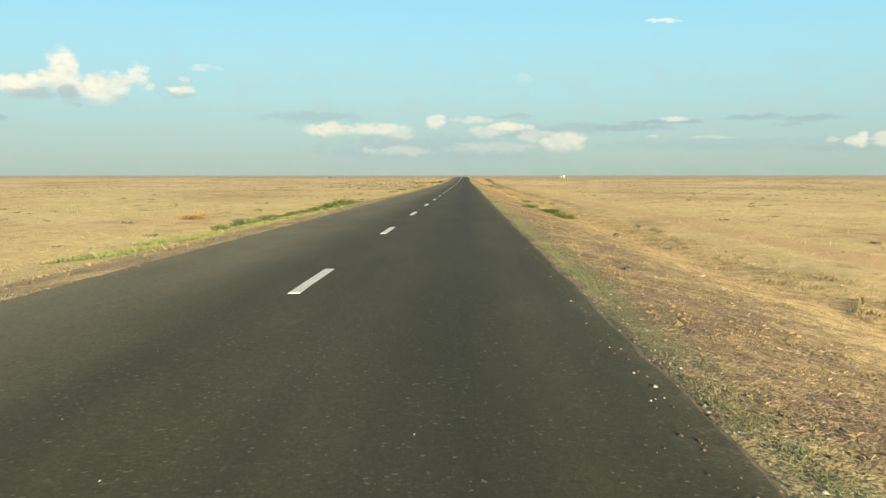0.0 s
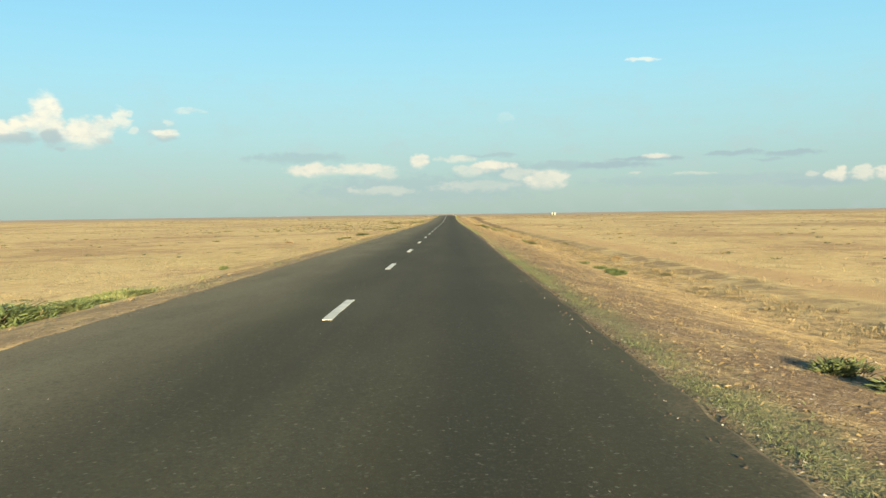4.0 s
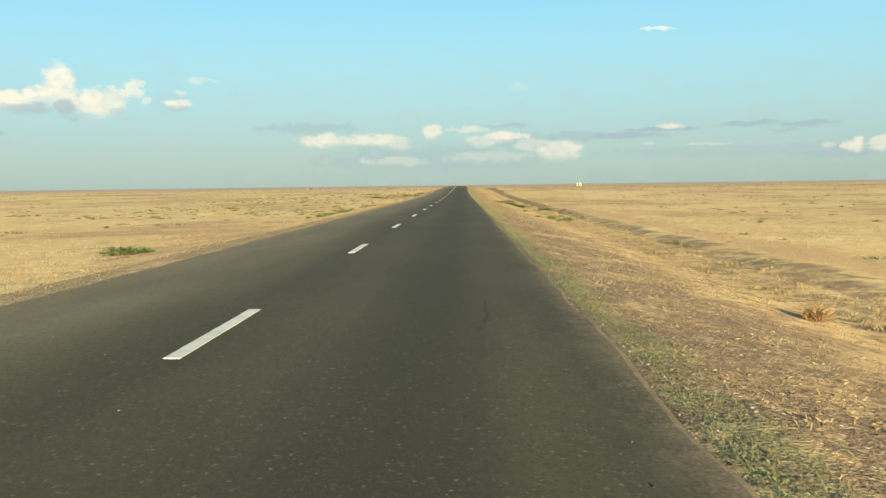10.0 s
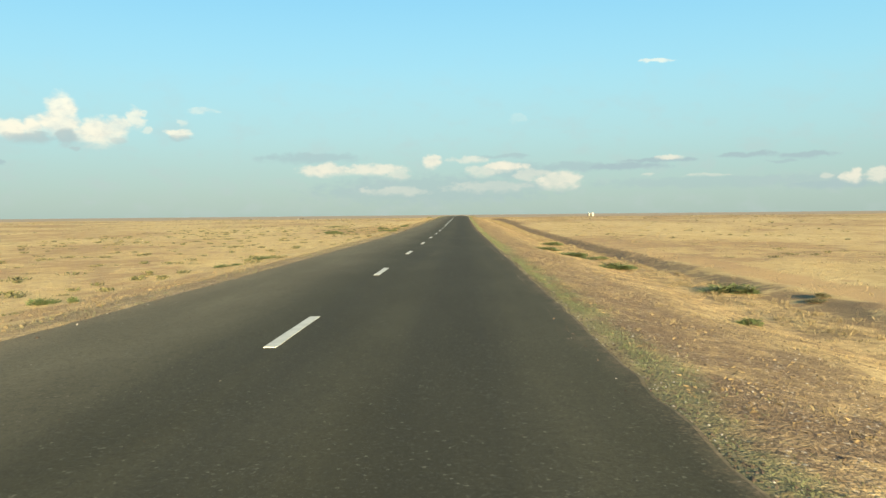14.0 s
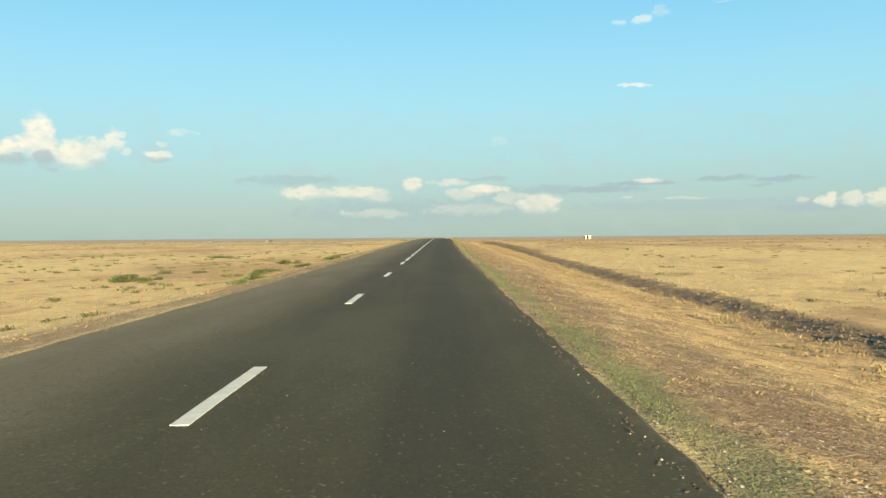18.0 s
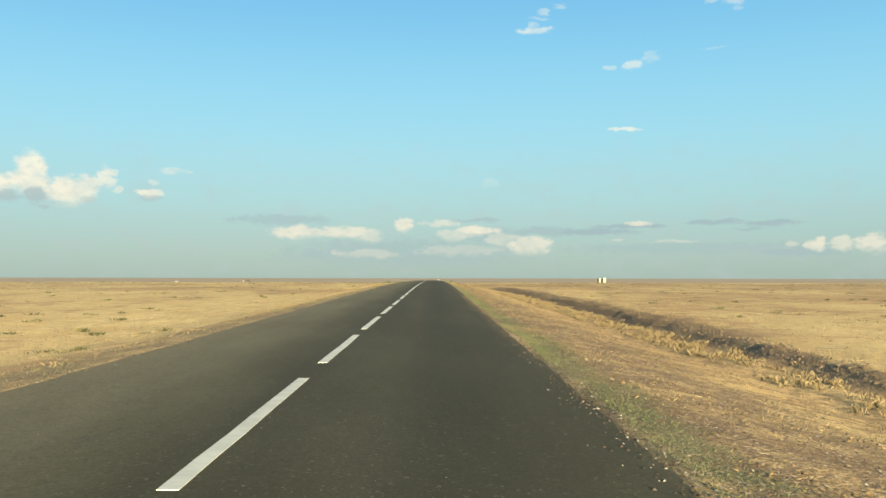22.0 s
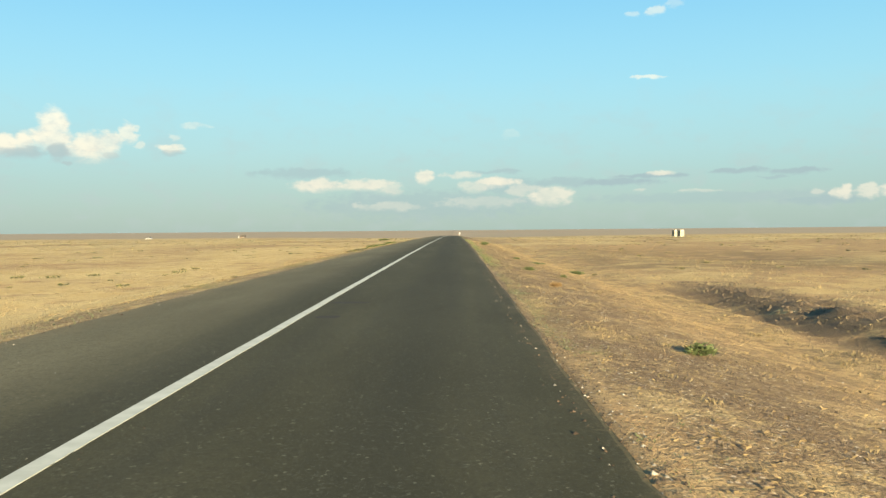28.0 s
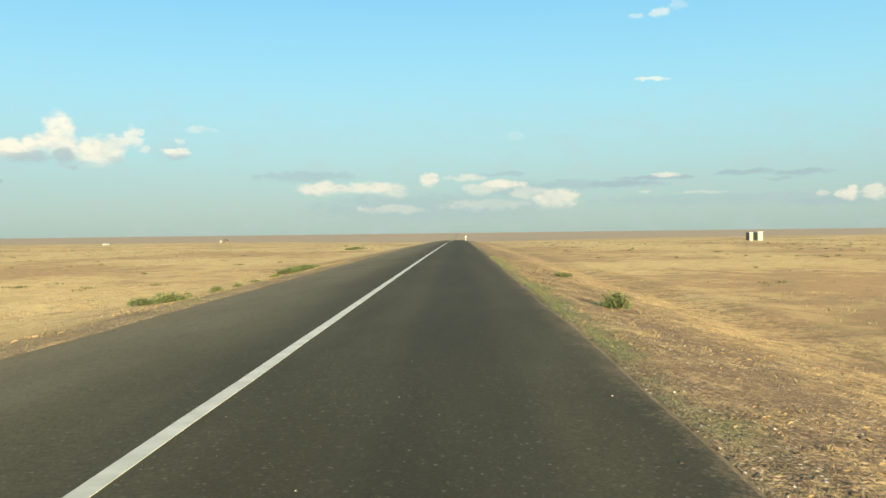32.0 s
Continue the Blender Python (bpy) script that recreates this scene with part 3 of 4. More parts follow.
# x, y, heading, length, width, wander
for i, (x, y, a, l, w, q) in enumerate((
        (0.05, 15.5, -0.02, 7.0, 0.022, 0.12), (-1.75, 26.8, 0.25, 2.4, 0.05, 0.3), (-1.45, 28.6, -0.05, 2.6, 0.04, 0.25),
        (1.74, 71.2, -0.02, 5.6, 0.055, 0.35), (1.62, 76.8, 0.0, 3.0, 0.04, 0.3), (1.66, 73.2, 1.2, 0.8, 0.03, 0.4), (0.30, 75.2, 0.02, 3.4, 0.03, 0.2),
        (-3.0, 83.1, 1.45, 3.6, 0.045, 0.15), (0.36, 87.9, 1.45, 1.6, 0.03, 0.2), (1.66, 94.6, -0.02, 3.4, 0.05, 0.35), (1.58, 98.4, 0.1, 1.8, 0.03, 0.3),
        (2.60, 91.2, 0.0, 1.4, 0.03, 0.4), (1.60, 131.9, 1.57, 1.6, 0.045, 0.15), (2.69, 131.8, 0.0, 3.8, 0.035, 0.25), (0.90, 163.6, -0.1, 1.2, 0.03, 0.3),
        (0.02, 176.8, -0.02, 3.5, 0.03, 0.08), (0.05, 243.2, 0.0, 6.5, 0.035, 0.08), (-0.13, 266.0, 0.0, 9.0, 0.03, 0.07), (-0.05, 279.2, 0.02, 7.5, 0.028, 0.07),
        (-0.5, 338.9, 0.7, 1.2, 0.06, 0.3), (-0.1, 339.8, 1.2, 0.9, 0.05, 0.3), (0.28, 443.5, 0.05, 1.8, 0.05, 0.3))):
    crack(x, y, a, l, w * 1.0, i + 1, q)
rnd = random.Random(4)
for k in range(40):                       # joint beside the painted line
    crack(-0.02 + rnd.uniform(-0.05, 0.05), -6 + k * 12.0 + rnd.uniform(0, 4), rnd.uniform(-0.02, 0.02), rnd.uniform(2.5, 7.5), 0.018, 90 + k, 0.06)


def blob(name, x, y, w, l, parent, seed, mat=None):
    """A flat stain of sprayed tar with an uneven rim."""
    rnd = random.Random(seed)
    bm = bmesh.new()
    rim = []
    for i in range(14):
        a = i / 14 * 2 * math.pi
        r = rnd.uniform(0.75, 1.1)
        px, py = x + w / 2 * r * math.cos(a), y + l / 2 * r * math.sin(a)
        rim.append(bm.verts.new((px, py, crown_z(px, py) + 0.004)))
    bm.faces.new(rim)
    return part(name, bm, mat or TAR, parent)


for i, (x, y, w, l) in enumerate(((2.78, 351.4, 0.32, 0.3), (2.82, 354.3, 0.25, 0.25), (2.85, 357.9, 0.4, 0.2), (0.55, 431.2, 0.9, 0.4), (0.5, 428.5, 0.5, 0.5))):
    blob("tar_patch", x, y, w, l, road, 300 + i)


# ---- grass, stones and shrubs ----
def grass_material(name, low, high, dark, sheen=0.0):
    m = Mat(name, 0.8, 0.15)
    r = m.node("ShaderNodeNewGeometry").outputs["Random Per Island"]
    patch = m.noise(0.35, 3.0, 0.6)
    c = m.mix(r, low, high)
    c = m.mix(m.math("MULTIPLY", m.smooth(patch, 0.45, 0.7), 0.55), c, dark)
    return m.colour(c).m


STRAW = grass_material("dry_grass", (0.06, 0.043, 0.021), (0.17, 0.126, 0.061), (0.09, 0.062, 0.031))
PALE = grass_material("pale_dry_grass", (0.085, 0.066, 0.035), (0.135, 0.106, 0.057), (0.09, 0.068, 0.035))
EDGE_GREEN = grass_material("thin_green_grass", (0.034, 0.044, 0.019), (0.074, 0.086, 0.040), (0.090, 0.084, 0.042))
LEAF = grass_material("shrub_leaf", (0.030, 0.044, 0.016), (0.076, 0.096, 0.036), (0.062, 0.070, 0.027))
FRESH = grass_material("fresh_weed", (0.040, 0.054, 0.019), (0.098, 0.112, 0.042), (0.105, 0.096, 0.042))
GREY_LEAF = grass_material("wormwood_leaf", (0.055, 0.052, 0.028), (0.11, 0.10, 0.055), (0.065, 0.05, 0.028))
WEED = grass_material("dull_weed", (0.030, 0.032, 0.013), (0.070, 0.066, 0.028), (0.055, 0.045, 0.021))
DRY_LEAF = grass_material("dead_weed", (0.11, 0.07, 0.03), (0.20, 0.13, 0.058), (0.10, 0.06, 0.026))
TWIG = make_plain("twig", (0.12, 0.08, 0.045), (0.22, 0.15, 0.085), 0.9, 20.0)


def tufts(name, x, y, height, spread, blades, material, label, seed, width=0.012, curl=0.5):
    """Clumps of bent blades at the given places, two triangles to a blade, as one mesh."""
    r = np.random.RandomState(seed)
    n = len(x)
    k = n * blades
    bx, by = np.repeat(x, blades), np.repeat(y, blades)
    hh = np.repeat(height, blades) * r.uniform(0.5, 1.1, k)
    sp = np.repeat(spread, blades)
    bx = bx + r.normal(0, 1, k) * sp * 0.5
    by = by + r.normal(0, 1, k) * sp * 0.5
    z = ground_z(bx, by) - 0.01
    a = r.uniform(0, 2 * math.pi, k)
    lean = r.uniform(0.1, 0.9, k) * curl * 1.6
    w = width * r.uniform(0.6, 1.5, k) * (hh / 0.2) ** 0.5
    dx, dy = np.cos(a), np.sin(a)
    b2 = r.uniform(0, 2 * math.pi, k)
    sx, sy = np.cos(b2), np.sin(b2)
    p0 = np.stack([bx - sx * w, by - sy * w, z], 1)
    p1 = np.stack([bx + sx * w, by + sy * w, z], 1)
    mid = np.stack([bx + dx * hh * lean * 0.35 + sx * w * 0.6, by + dy * hh * lean * 0.35 + sy * w * 0.6, z + hh * 0.62], 1)
    tip = np.stack([bx + dx * hh * lean, by + dy * hh * lean, z + hh * (1.0 - 0.25 * lean)], 1)
    verts = np.stack([p0, p1, mid, tip], 1).reshape(-1, 3)
    i = np.arange(k) * 4
    faces = np.concatenate([np.stack([i, i + 1, i + 2], 1), np.stack([i, i + 2, i + 3], 1)])
    me = bpy.data.meshes.new(name)
    me.vertices.add(len(verts))
    me.vertices.foreach_set("co", verts.ravel().astype(np.float32))
    me.loops.add(len(faces) * 3)
    me.loops.foreach_set("vertex_index", faces.ravel().astype(np.int32))
    me.polygons.add(len(faces))
    me.polygons.foreach_set("loop_start", (np.arange(len(faces)) * 3).astype(np.int32))
    me.materials.append(material)
    me.update(calc_edges=True)
    me.validate()
    return tagged(new(name, me), label, "grass", kind="stuff")


def scatter(seed, n, x0, x1, y0, y1, patch=0.0, s=7.0):
    """Random places in a strip, thinned by a patchy pattern."""
    r = np.random.RandomState(seed)
    x, y = r.uniform(x0, x1, n), r.uniform(y0, y1, n)
    keep = wob(x, y, seed + 50, s) + r.normal(0, 0.25, n) > patch
    return x[keep], y[keep], r


for i, (y0, y1, n) in enumerate(((-1, 230, 46000), (230, 545, 56000))):
    x, y, r = scatter(1 + i, n, 4.2, 10.9, y0, y1, -0.10, 3.0)
    tufts("dry_grass", x, y, r.uniform(0.015, 0.05, len(x)), r.uniform(0.10, 0.35, len(x)), 5, STRAW, "short bleached dry grass on the stony verge", 1 + i, width=0.0024, curl=1.3)
    x, y, r = scatter(41 + i, n // 18, 4.8, 10.9, y0, y1, 0.30, 6.0)
    tufts("dry_grass", x, y, r.uniform(0.04, 0.09, len(x)), r.uniform(0.08, 0.20, len(x)), 26, PALE, "pale dry grass clumps on the verge", 41 + i, width=0.0018, curl=0.5)
x, y, r = scatter(3, 12000, 9.0, 11.2, -1, 445, 0.05, 4.0)
keep = x < np.interp(y, [0, 400, 425], [11.2, 11.2, 10.3])
x, y = x[keep], y[keep]
tall = np.interp(y, [0, 300, 340, 400, 425, 445], [1.0, 1.0, 1.6, 1.6, 0.8, 0.6])
tufts("dry_grass", x, y, r.uniform(0.06, 0.15, len(x)) * tall, r.uniform(0.08, 0.2, len(x)), 20, PALE, "taller pale dry grass beside the ditch", 3, width=0.0018, curl=0.45)
x, y, r = scatter(4, 60000, -13, -4.3, 3, 545, -0.1, 5.0)
tufts("dry_grass", x, y, r.uniform(0.02, 0.08, len(x)), r.uniform(0.15, 0.5, len(x)), 3, STRAW, "dry yellow grass beyond the road edge", 4, width=0.003, curl=1.1)
x, y, r = scatter(5, 32000, 13, 45, 5, 640, -0.05, 9.0)
tufts("dry_grass", x, y, r.uniform(0.05, 0.14, len(x)), r.uniform(0.3, 0.9, len(x)), 3, STRAW, "dry yellow grass of the open steppe", 5, width=0.006)
x, y, r = scatter(6, 32000, -50, -13, 5, 640, -0.05, 9.0)
tufts("dry_grass", x, y, r.uniform(0.05, 0.14, len(x)), r.uniform(0.3, 0.9, len(x)), 3, STRAW, "dry yellow grass of the open steppe", 6, width=0.006)
x, y, r = scatter(7, 22000, 45, 260, 20, 900, 0.05, 22.0)
tufts("dry_grass", x, y, r.uniform(0.08, 0.22, len(x)), r.uniform(0.5, 1.8, len(x)), 4, STRAW, "dry yellow grass of the open steppe", 7, width=0.02)
x, y, r = scatter(8, 22000, -260, -50, 20, 900, 0.05, 22.0)
tufts("dry_grass", x, y, r.uniform(0.08, 0.22, len(x)), r.uniform(0.5, 1.8, len(x)), 4, STRAW, "dry yellow grass of the open steppe", 8, width=0.02)
x, y, r = scatter(9, 110000, 3.78, 4.65, -1, 545, -0.2, 9.0)
keep = r.uniform(0, 1, len(x)) < np.interp(y, [0, 84, 94, 116, 126, 402, 412, 444, 456, 545], [1, 1, 0.25, 0.25, 0.9, 1, 0.3, 0.3, 1, 1])
x, y = x[keep], y[keep]
x = edge_x(y, 1) - 0.02 + (x - 3.78) * np.clip(np.abs(r.normal(0.40, 0.42, len(x))), 0, 1.3) * 0.9
x = x + 0.16 + 0.10 * wob(y * 0, y, 44, 5.0)
tufts("green_grass", x, y, r.uniform(0.014, 0.05, len(x)), r.uniform(0.04, 0.14, len(x)), 5, EDGE_GREEN, "thin greenish grass along the asphalt edge", 9, width=0.0022)
x, y, r = scatter(10, 26000, -5.0, -4.0, 3, 545, 0.1, 9.0)
x = x + edge_x(y, -1) + 4.05
tufts("green_grass", x, y, r.uniform(0.02, 0.08, len(x)), r.uniform(0.04, 0.22, len(x)), 3, EDGE_GREEN, "thin greenish grass along the asphalt edge", 10, width=0.0022)
x, y, r = scatter(15, 12000, -34, -9, 34, 115, 0.1, 16.0)
tufts("green_grass", x, y, r.uniform(0.04, 0.12, len(x)), r.uniform(0.2, 0.6, len(x)), 4, EDGE_GREEN, "sparse green growth among the dry grass", 15, width=0.008)
x, y, r = scatter(16, 9000, -8.6, -6.3, 22, 76, 0.15, 5.0)
tufts("green_grass", x, y, r.uniform(0.04, 0.15, len(x)), r.uniform(0.15, 0.5, len(x)), 7, FRESH, "strip of fresh green weeds beyond the road shoulder", 16, width=0.005, curl=0.8)
x, y, r = scatter(18, 24000, 11.3, 26, 0, 520, -0.1, 4.0)
tufts("dry_grass", x, y, r.uniform(0.04, 0.13, len(x)), r.uniform(0.08, 0.3, len(x)), 6, PALE, "pale dry grass beyond the ditch", 18, width=0.003, curl=0.6)
# dull weeds dotted over the plain
for i, (a, b, n) in enumerate(((14, 150, 6500), (-150, -10, 6500))):
    x, y, r = scatter(30 + i, n, a, b, 15, 750, 0.1, 30.0)
    tufts("steppe_weeds", x, y, r.uniform(0.06, 0.19, len(x)), r.uniform(0.15, 0.5, len(x)), 30, WEED, "low grey-brown weeds dotted over the steppe", 30 + i, width=0.014, curl=1.0)
x, y, r = scatter(33, 1500, -42, -7, 192, 345, 0.12, 14.0)
tufts("steppe_weeds", x, y, r.uniform(0.08, 0.22, len(x)), r.uniform(0.15, 0.45, len(x)), 34, WEED, "low dull green weeds in loose drifts", 33, width=0.011, curl=1.0)

STONE = Mat("pebble", 0.9, 0.2)
_r = STONE.node("ShaderNodeNewGeometry").outputs["Random Per Island"]
STONE.colour(STONE.mix(STONE.smooth(_r, 0.84, 0.92), STONE.mix(_r, (0.035, 0.024, 0.015), (0.11, 0.078, 0.052)), (0.30, 0.265, 0.205)))
STONE = STONE.m


def pebbles(name, x, y, size, zf, label, seed, category="gravel"):
    """Loose stones: squashed eight-sided lumps, as one mesh."""
    r = np.random.RandomState(seed)
    n = len(x)
    base = np.array([(1, 0, -0.4), (0, 1, -0.4), (-1, 0, -0.4), (0, -1, -0.4), (0.2, 0.1, 0.9)], float)
    tri = np.array([(0, 1, 4), (1, 2, 4), (2, 3, 4), (3, 0, 4)])
    v = base[None] * (1 + r.uniform(-0.35, 0.35, (n, 5, 3))) * size[:, None, None] * np.array([1, 1, 0.6])
    a = r.uniform(0, 6.28, n)
    c, s = np.cos(a)[:, None], np.sin(a)[:, None]
    vx = v[:, :, 0] * c - v[:, :, 1] * s + x[:, None]
    vy = v[:, :, 0] * s + v[:, :, 1] * c + y[:, None]
    vz = v[:, :, 2] + (zf(x, y) + size * 0.2)[:, None]
    verts = np.stack([vx, vy, vz], 2).reshape(-1, 3)
    faces = (tri[None] + (np.arange(n) * 5)[:, None, None]).reshape(-1, 3)
    me = bpy.data.meshes.new(name)
    me.vertices.add(len(verts))
    me.vertices.foreach_set("co", verts.ravel().astype(np.float32))
    me.loops.add(len(faces) * 3)
    me.loops.foreach_set("vertex_index", faces.ravel().astype(np.int32))
    me.polygons.add(len(faces))
    me.polygons.foreach_set("loop_start", (np.arange(len(faces)) * 3).astype(np.int32))
    me.materials.append(STONE)
    me.update(calc_edges=True)
    return tagged(new(name, me), label, category, kind="stuff")


x, y, r = scatter(11, 80000, 3.55, 7.2, 0, 540, -0.25, 6.0)
x = x + edge_x(y, 1) - 3.72
pebbles("gravel", x, y, 0.007 + 0.022 * r.beta(1.2, 5, len(x)), ground_z, "loose pale and brown gravel on the verge", 11)


def edge_or_verge(x, y):
    """Stones lie on the asphalt's rim or on the soil beside it, whichever is higher."""
    return np.maximum(crown_z(x, y) - np.where(np.abs(x) < 3.6, 0, 0.05), ground_z(x, y))


for side, n, seed in ((1, 70000, 51), (-1, 20000, 52)):
    r = np.random.RandomState(seed)
    y = r.uniform(0, 545, n)
    y = y[r.uniform(0, 1, n) < 0.55 + 0.45 * wob(y * 0, y, seed, 3.0)]
    out = r.normal(0.0, 0.15, len(y)) + 0.07 * wob(y * 0, y, seed + 2, 0.8)
    x = edge_x(y, side) + side * out
    pebbles("edge_gravel", x, y, 0.007 + 0.030 * r.beta(1.1, 5, len(x)), edge_or_verge, "brown gravel crumbling along the asphalt rim", seed)
x, y, r = scatter(53, 14000, 4.3, 10.4, 0, 545, -0.1, 6.0)
pebbles("stones", x, y, 0.012 + 0.035 * r.beta(1.1, 5, len(x)), ground_z, "loose stones and small clods on the verge", 53)
x, y, r = scatter(12, 5000, -6.2, -3.8, 4, 540, -0.1, 6.0)
x = x + edge_x(y, -1) + 3.85
pebbles("gravel", x, y, 0.008 + 0.024 * r.beta(1.2, 5, len(x)), ground_z, "loose pale and brown gravel on the verge", 12)
x, y, r = scatter(13, 26000, -3.3, 3.3, 2, 520, 0.0, 5.0)
pebbles("grit", x, y, 0.004 + 0.009 * r.beta(1, 5, len(x)), crown_z, "scattered pale grit on the asphalt", 13)
CLOD = make_plain("dark_clod", (0.065, 0.046, 0.029), (0.150, 0.106, 0.064), 0.95, 4.0)
r = np.random.RandomState(14)
n = 11000
y = r.uniform(225, 450, n)
x = 11.75 + r.normal(0, 0.42, n) + np.clip((y - 330) / 40, 0, 1) * r.uniform(-0.6, 1.9, n)
x[:420], y[:420] = 20 + r.normal(0, 4.5, 420), 480 + r.normal(0, 8, 420)
clods = pebbles("soil_clods", x, y, 0.02 + 0.12 * r.beta(1.2, 6, n), ground_z, "dark turned-up soil clods along the ditch bank", 14, "soil")
clods.data.materials.clear()
clods.data.materials.append(CLOD)


def shrub_mesh(seed, n_leaf):
    """Foliage of a low rounded weed: many small pointed leaves over an uneven dome, one metre wide and one high."""
    r = np.random.RandomState(seed)
    lobes = [(r.uniform(-0.25, 0.25), r.uniform(-0.25, 0.25), r.uniform(0.55, 1.0), r.uniform(0.22, 0.36)) for _ in range(6)]
    verts, faces = [], []
    for i in range(n_leaf):
        lx, ly, lh, lr = lobes[i % 6]
        a, e = r.uniform(0, 6.28), math.asin(r.uniform(0, 1))
        q = r.uniform(0.55, 1.05)
        p = Vector((lx + lr * q * math.cos(a) * math.cos(e), ly + lr * q * math.sin(a) * math.cos(e), lh * q * (0.15 + 0.85 * math.sin(e))))
        d = Vector((math.cos(a) * r.uniform(0.2, 1), math.sin(a) * r.uniform(0.2, 1), r.uniform(0.3, 1.2))).normalized()
        s = d.cross(Vector((r.normal(), r.normal(), r.normal()))).normalized() * r.uniform(0.012, 0.03)
        ln = r.uniform(0.12, 0.28)
        b = len(verts)
        verts += [p - s, p + s, p + d * ln * 0.6 + s * 0.8, p + d * ln]
        faces += [(b, b + 1, b + 2), (b, b + 2, b + 3)]
    return verts, faces


def stem_mesh(seed):
    r = np.random.RandomState(seed)
    verts, faces = [], []
    for _ in range(9):
        a, t = r.uniform(0, 6.28), r.uniform(0.15, 0.4)
        top = Vector((math.cos(a) * t, math.sin(a) * t, r.uniform(0.4, 0.8)))
        side = Vector((-math.sin(a), math.cos(a), 0)) * 0.012
        out = Vector((math.cos(a), math.sin(a), 0)) * 0.012
        b = len(verts)
        verts += [side, out, -side, top]
        faces += [(b, b + 1, b + 3), (b + 1, b + 2, b + 3), (b + 2, b, b + 3)]
    return verts, faces


SHRUBS = {}
for kind, mat, label, cat in (("green", LEAF, "low bushy green weed growing on the dry verge", "shrub"),
                              ("grey", GREY_LEAF, "grey-green wormwood clump beside the ditch", "shrub"),
                              ("dry", DRY_LEAF, "brown dried-up tumbleweed on the steppe", "tumbleweed")):
    SHRUBS[kind] = []
    for v in range(4):
        f = shrub_mesh(100 + v + len(kind) * 7, 560)
        g = stem_mesh(200 + v)
        SHRUBS[kind].append((f, g, mat, label, cat))
SHRUB_DATA = {}


def shrub(kind, x, y, w, h, seed):
    rnd = random.Random(seed)
    v = rnd.randrange(4)
    f, g, mat, label, cat = SHRUBS[kind][v]
    z = float(ground_z(np.array([x]), np.array([y]))[0])
    m = pose(x, y, z - 0.02, 0, 0, rnd.uniform(0, 360)) @ Matrix.Diagonal((w * rnd.uniform(0.85, 1.15), w * rnd.uniform(0.85, 1.15), h, 1))
    name = {"green": "green_shrub", "grey": "wormwood", "dry": "tumbleweed"}[kind]
    if (kind, v) in SHRUB_DATA:
        fd, gd = SHRUB_DATA[kind, v]
        ob = new(name, fd)
        st = new("stems", gd)
        st.parent = ob
    else:
        ob = mesh_object(name, f[0], f[1], mat)
        st = mesh_object("stems", g[0], g[1], TWIG, ob)
        SHRUB_DATA[kind, v] = (ob.data, st.data)
    ob.matrix_world = m
    return tagged(ob, label, cat, group="weeds along the road")


# x, y, width, height
GREEN_A = [
    (6.2, 57.0, 0.7, 0.24), (6.5, 55.8, 0.85, 0.3), (7.0, 54.4, 0.6, 0.2), (7.2, 53.4, 0.8, 0.24), (7.3, 52.4, 0.9, 0.3),
    (7.4, 51.4, 0.95, 0.32), (7.6, 50.3, 0.7, 0.2), (7.6, 49.3, 0.7, 0.22), (7.5, 48.3, 0.8, 0.24), (7.5, 47.2, 1.0, 0.34),
    (7.6, 46.2, 0.9, 0.28), (-7.9, 83.6, 0.4, 0.22),
]
# the long green strip left of the road near the start: y, width, height
for i, (y, w, h) in enumerate(((36.0, 0.7, 0.3), (38.0, 0.8, 0.32), (40.4, 0.9, 0.34), (42.4, 1.0, 0.32), (44.2, 0.9, 0.26), (46.0, 1.0, 0.26),
                               (47.8, 0.9, 0.24), (49.6, 1.0, 0.26), (51.4, 1.1, 0.28), (53.0, 1.1, 0.28), (55.0, 1.2, 0.34), (57.2, 1.5, 0.42),
                               (59.4, 0.9, 0.22), (61.2, 1.3, 0.36), (62.8, 1.6, 0.52), (64.6, 1.5, 0.4), (67.0, 1.0, 0.24), (69.5, 0.8, 0.2))):
    GREEN_A.append((-8.0 + 0.042 * (y - 36.0) + 0.25 * math.sin(i * 2.3), y, w, h))
GREEN_B = [
    (7.6, 84.6, 0.5, 0.16), (7.75, 81.4, 0.5, 0.17), (7.85, 79.9, 0.5, 0.2), (7.8, 78.7, 0.6, 0.24), (7.7, 77.8, 0.6, 0.24), (7.5, 77.0, 0.35, 0.17), (8.1, 113.6, 0.65, 0.14), (8.1, 115.6, 0.74, 0.14), (8.2, 121.5, 0.28, 0.22),
    (-9.6, 135.4, 0.64, 0.19), (-9.6, 140.1, 1.01, 0.18), (-9.2, 153.3, 1.6, 0.31), (8.9, 181.6, 0.25, 0.21),
    (7.6, 182.7, 0.3, 0.2), (9.7, 183.6, 0.79, 0.28), (8.8, 184.8, 0.54, 0.36), (9.1, 188.0, 0.49, 0.16),
    (-9.2, 188.8, 0.41, 0.24), (-8.5, 191.1, 0.81, 0.22), (-8.7, 195.7, 0.96, 0.22), (-7.8, 198.2, 0.83, 0.29),
    (7.9, 199.0, 0.51, 0.2), (-7.9, 203.7, 0.34, 0.2), (-9.0, 204.5, 0.75, 0.23), (10.4, 208.2, 1.49, 0.32),
    (8.8, 219.4, 1.6, 0.31), (-8.7, 220.9, 1.03, 0.15),
]
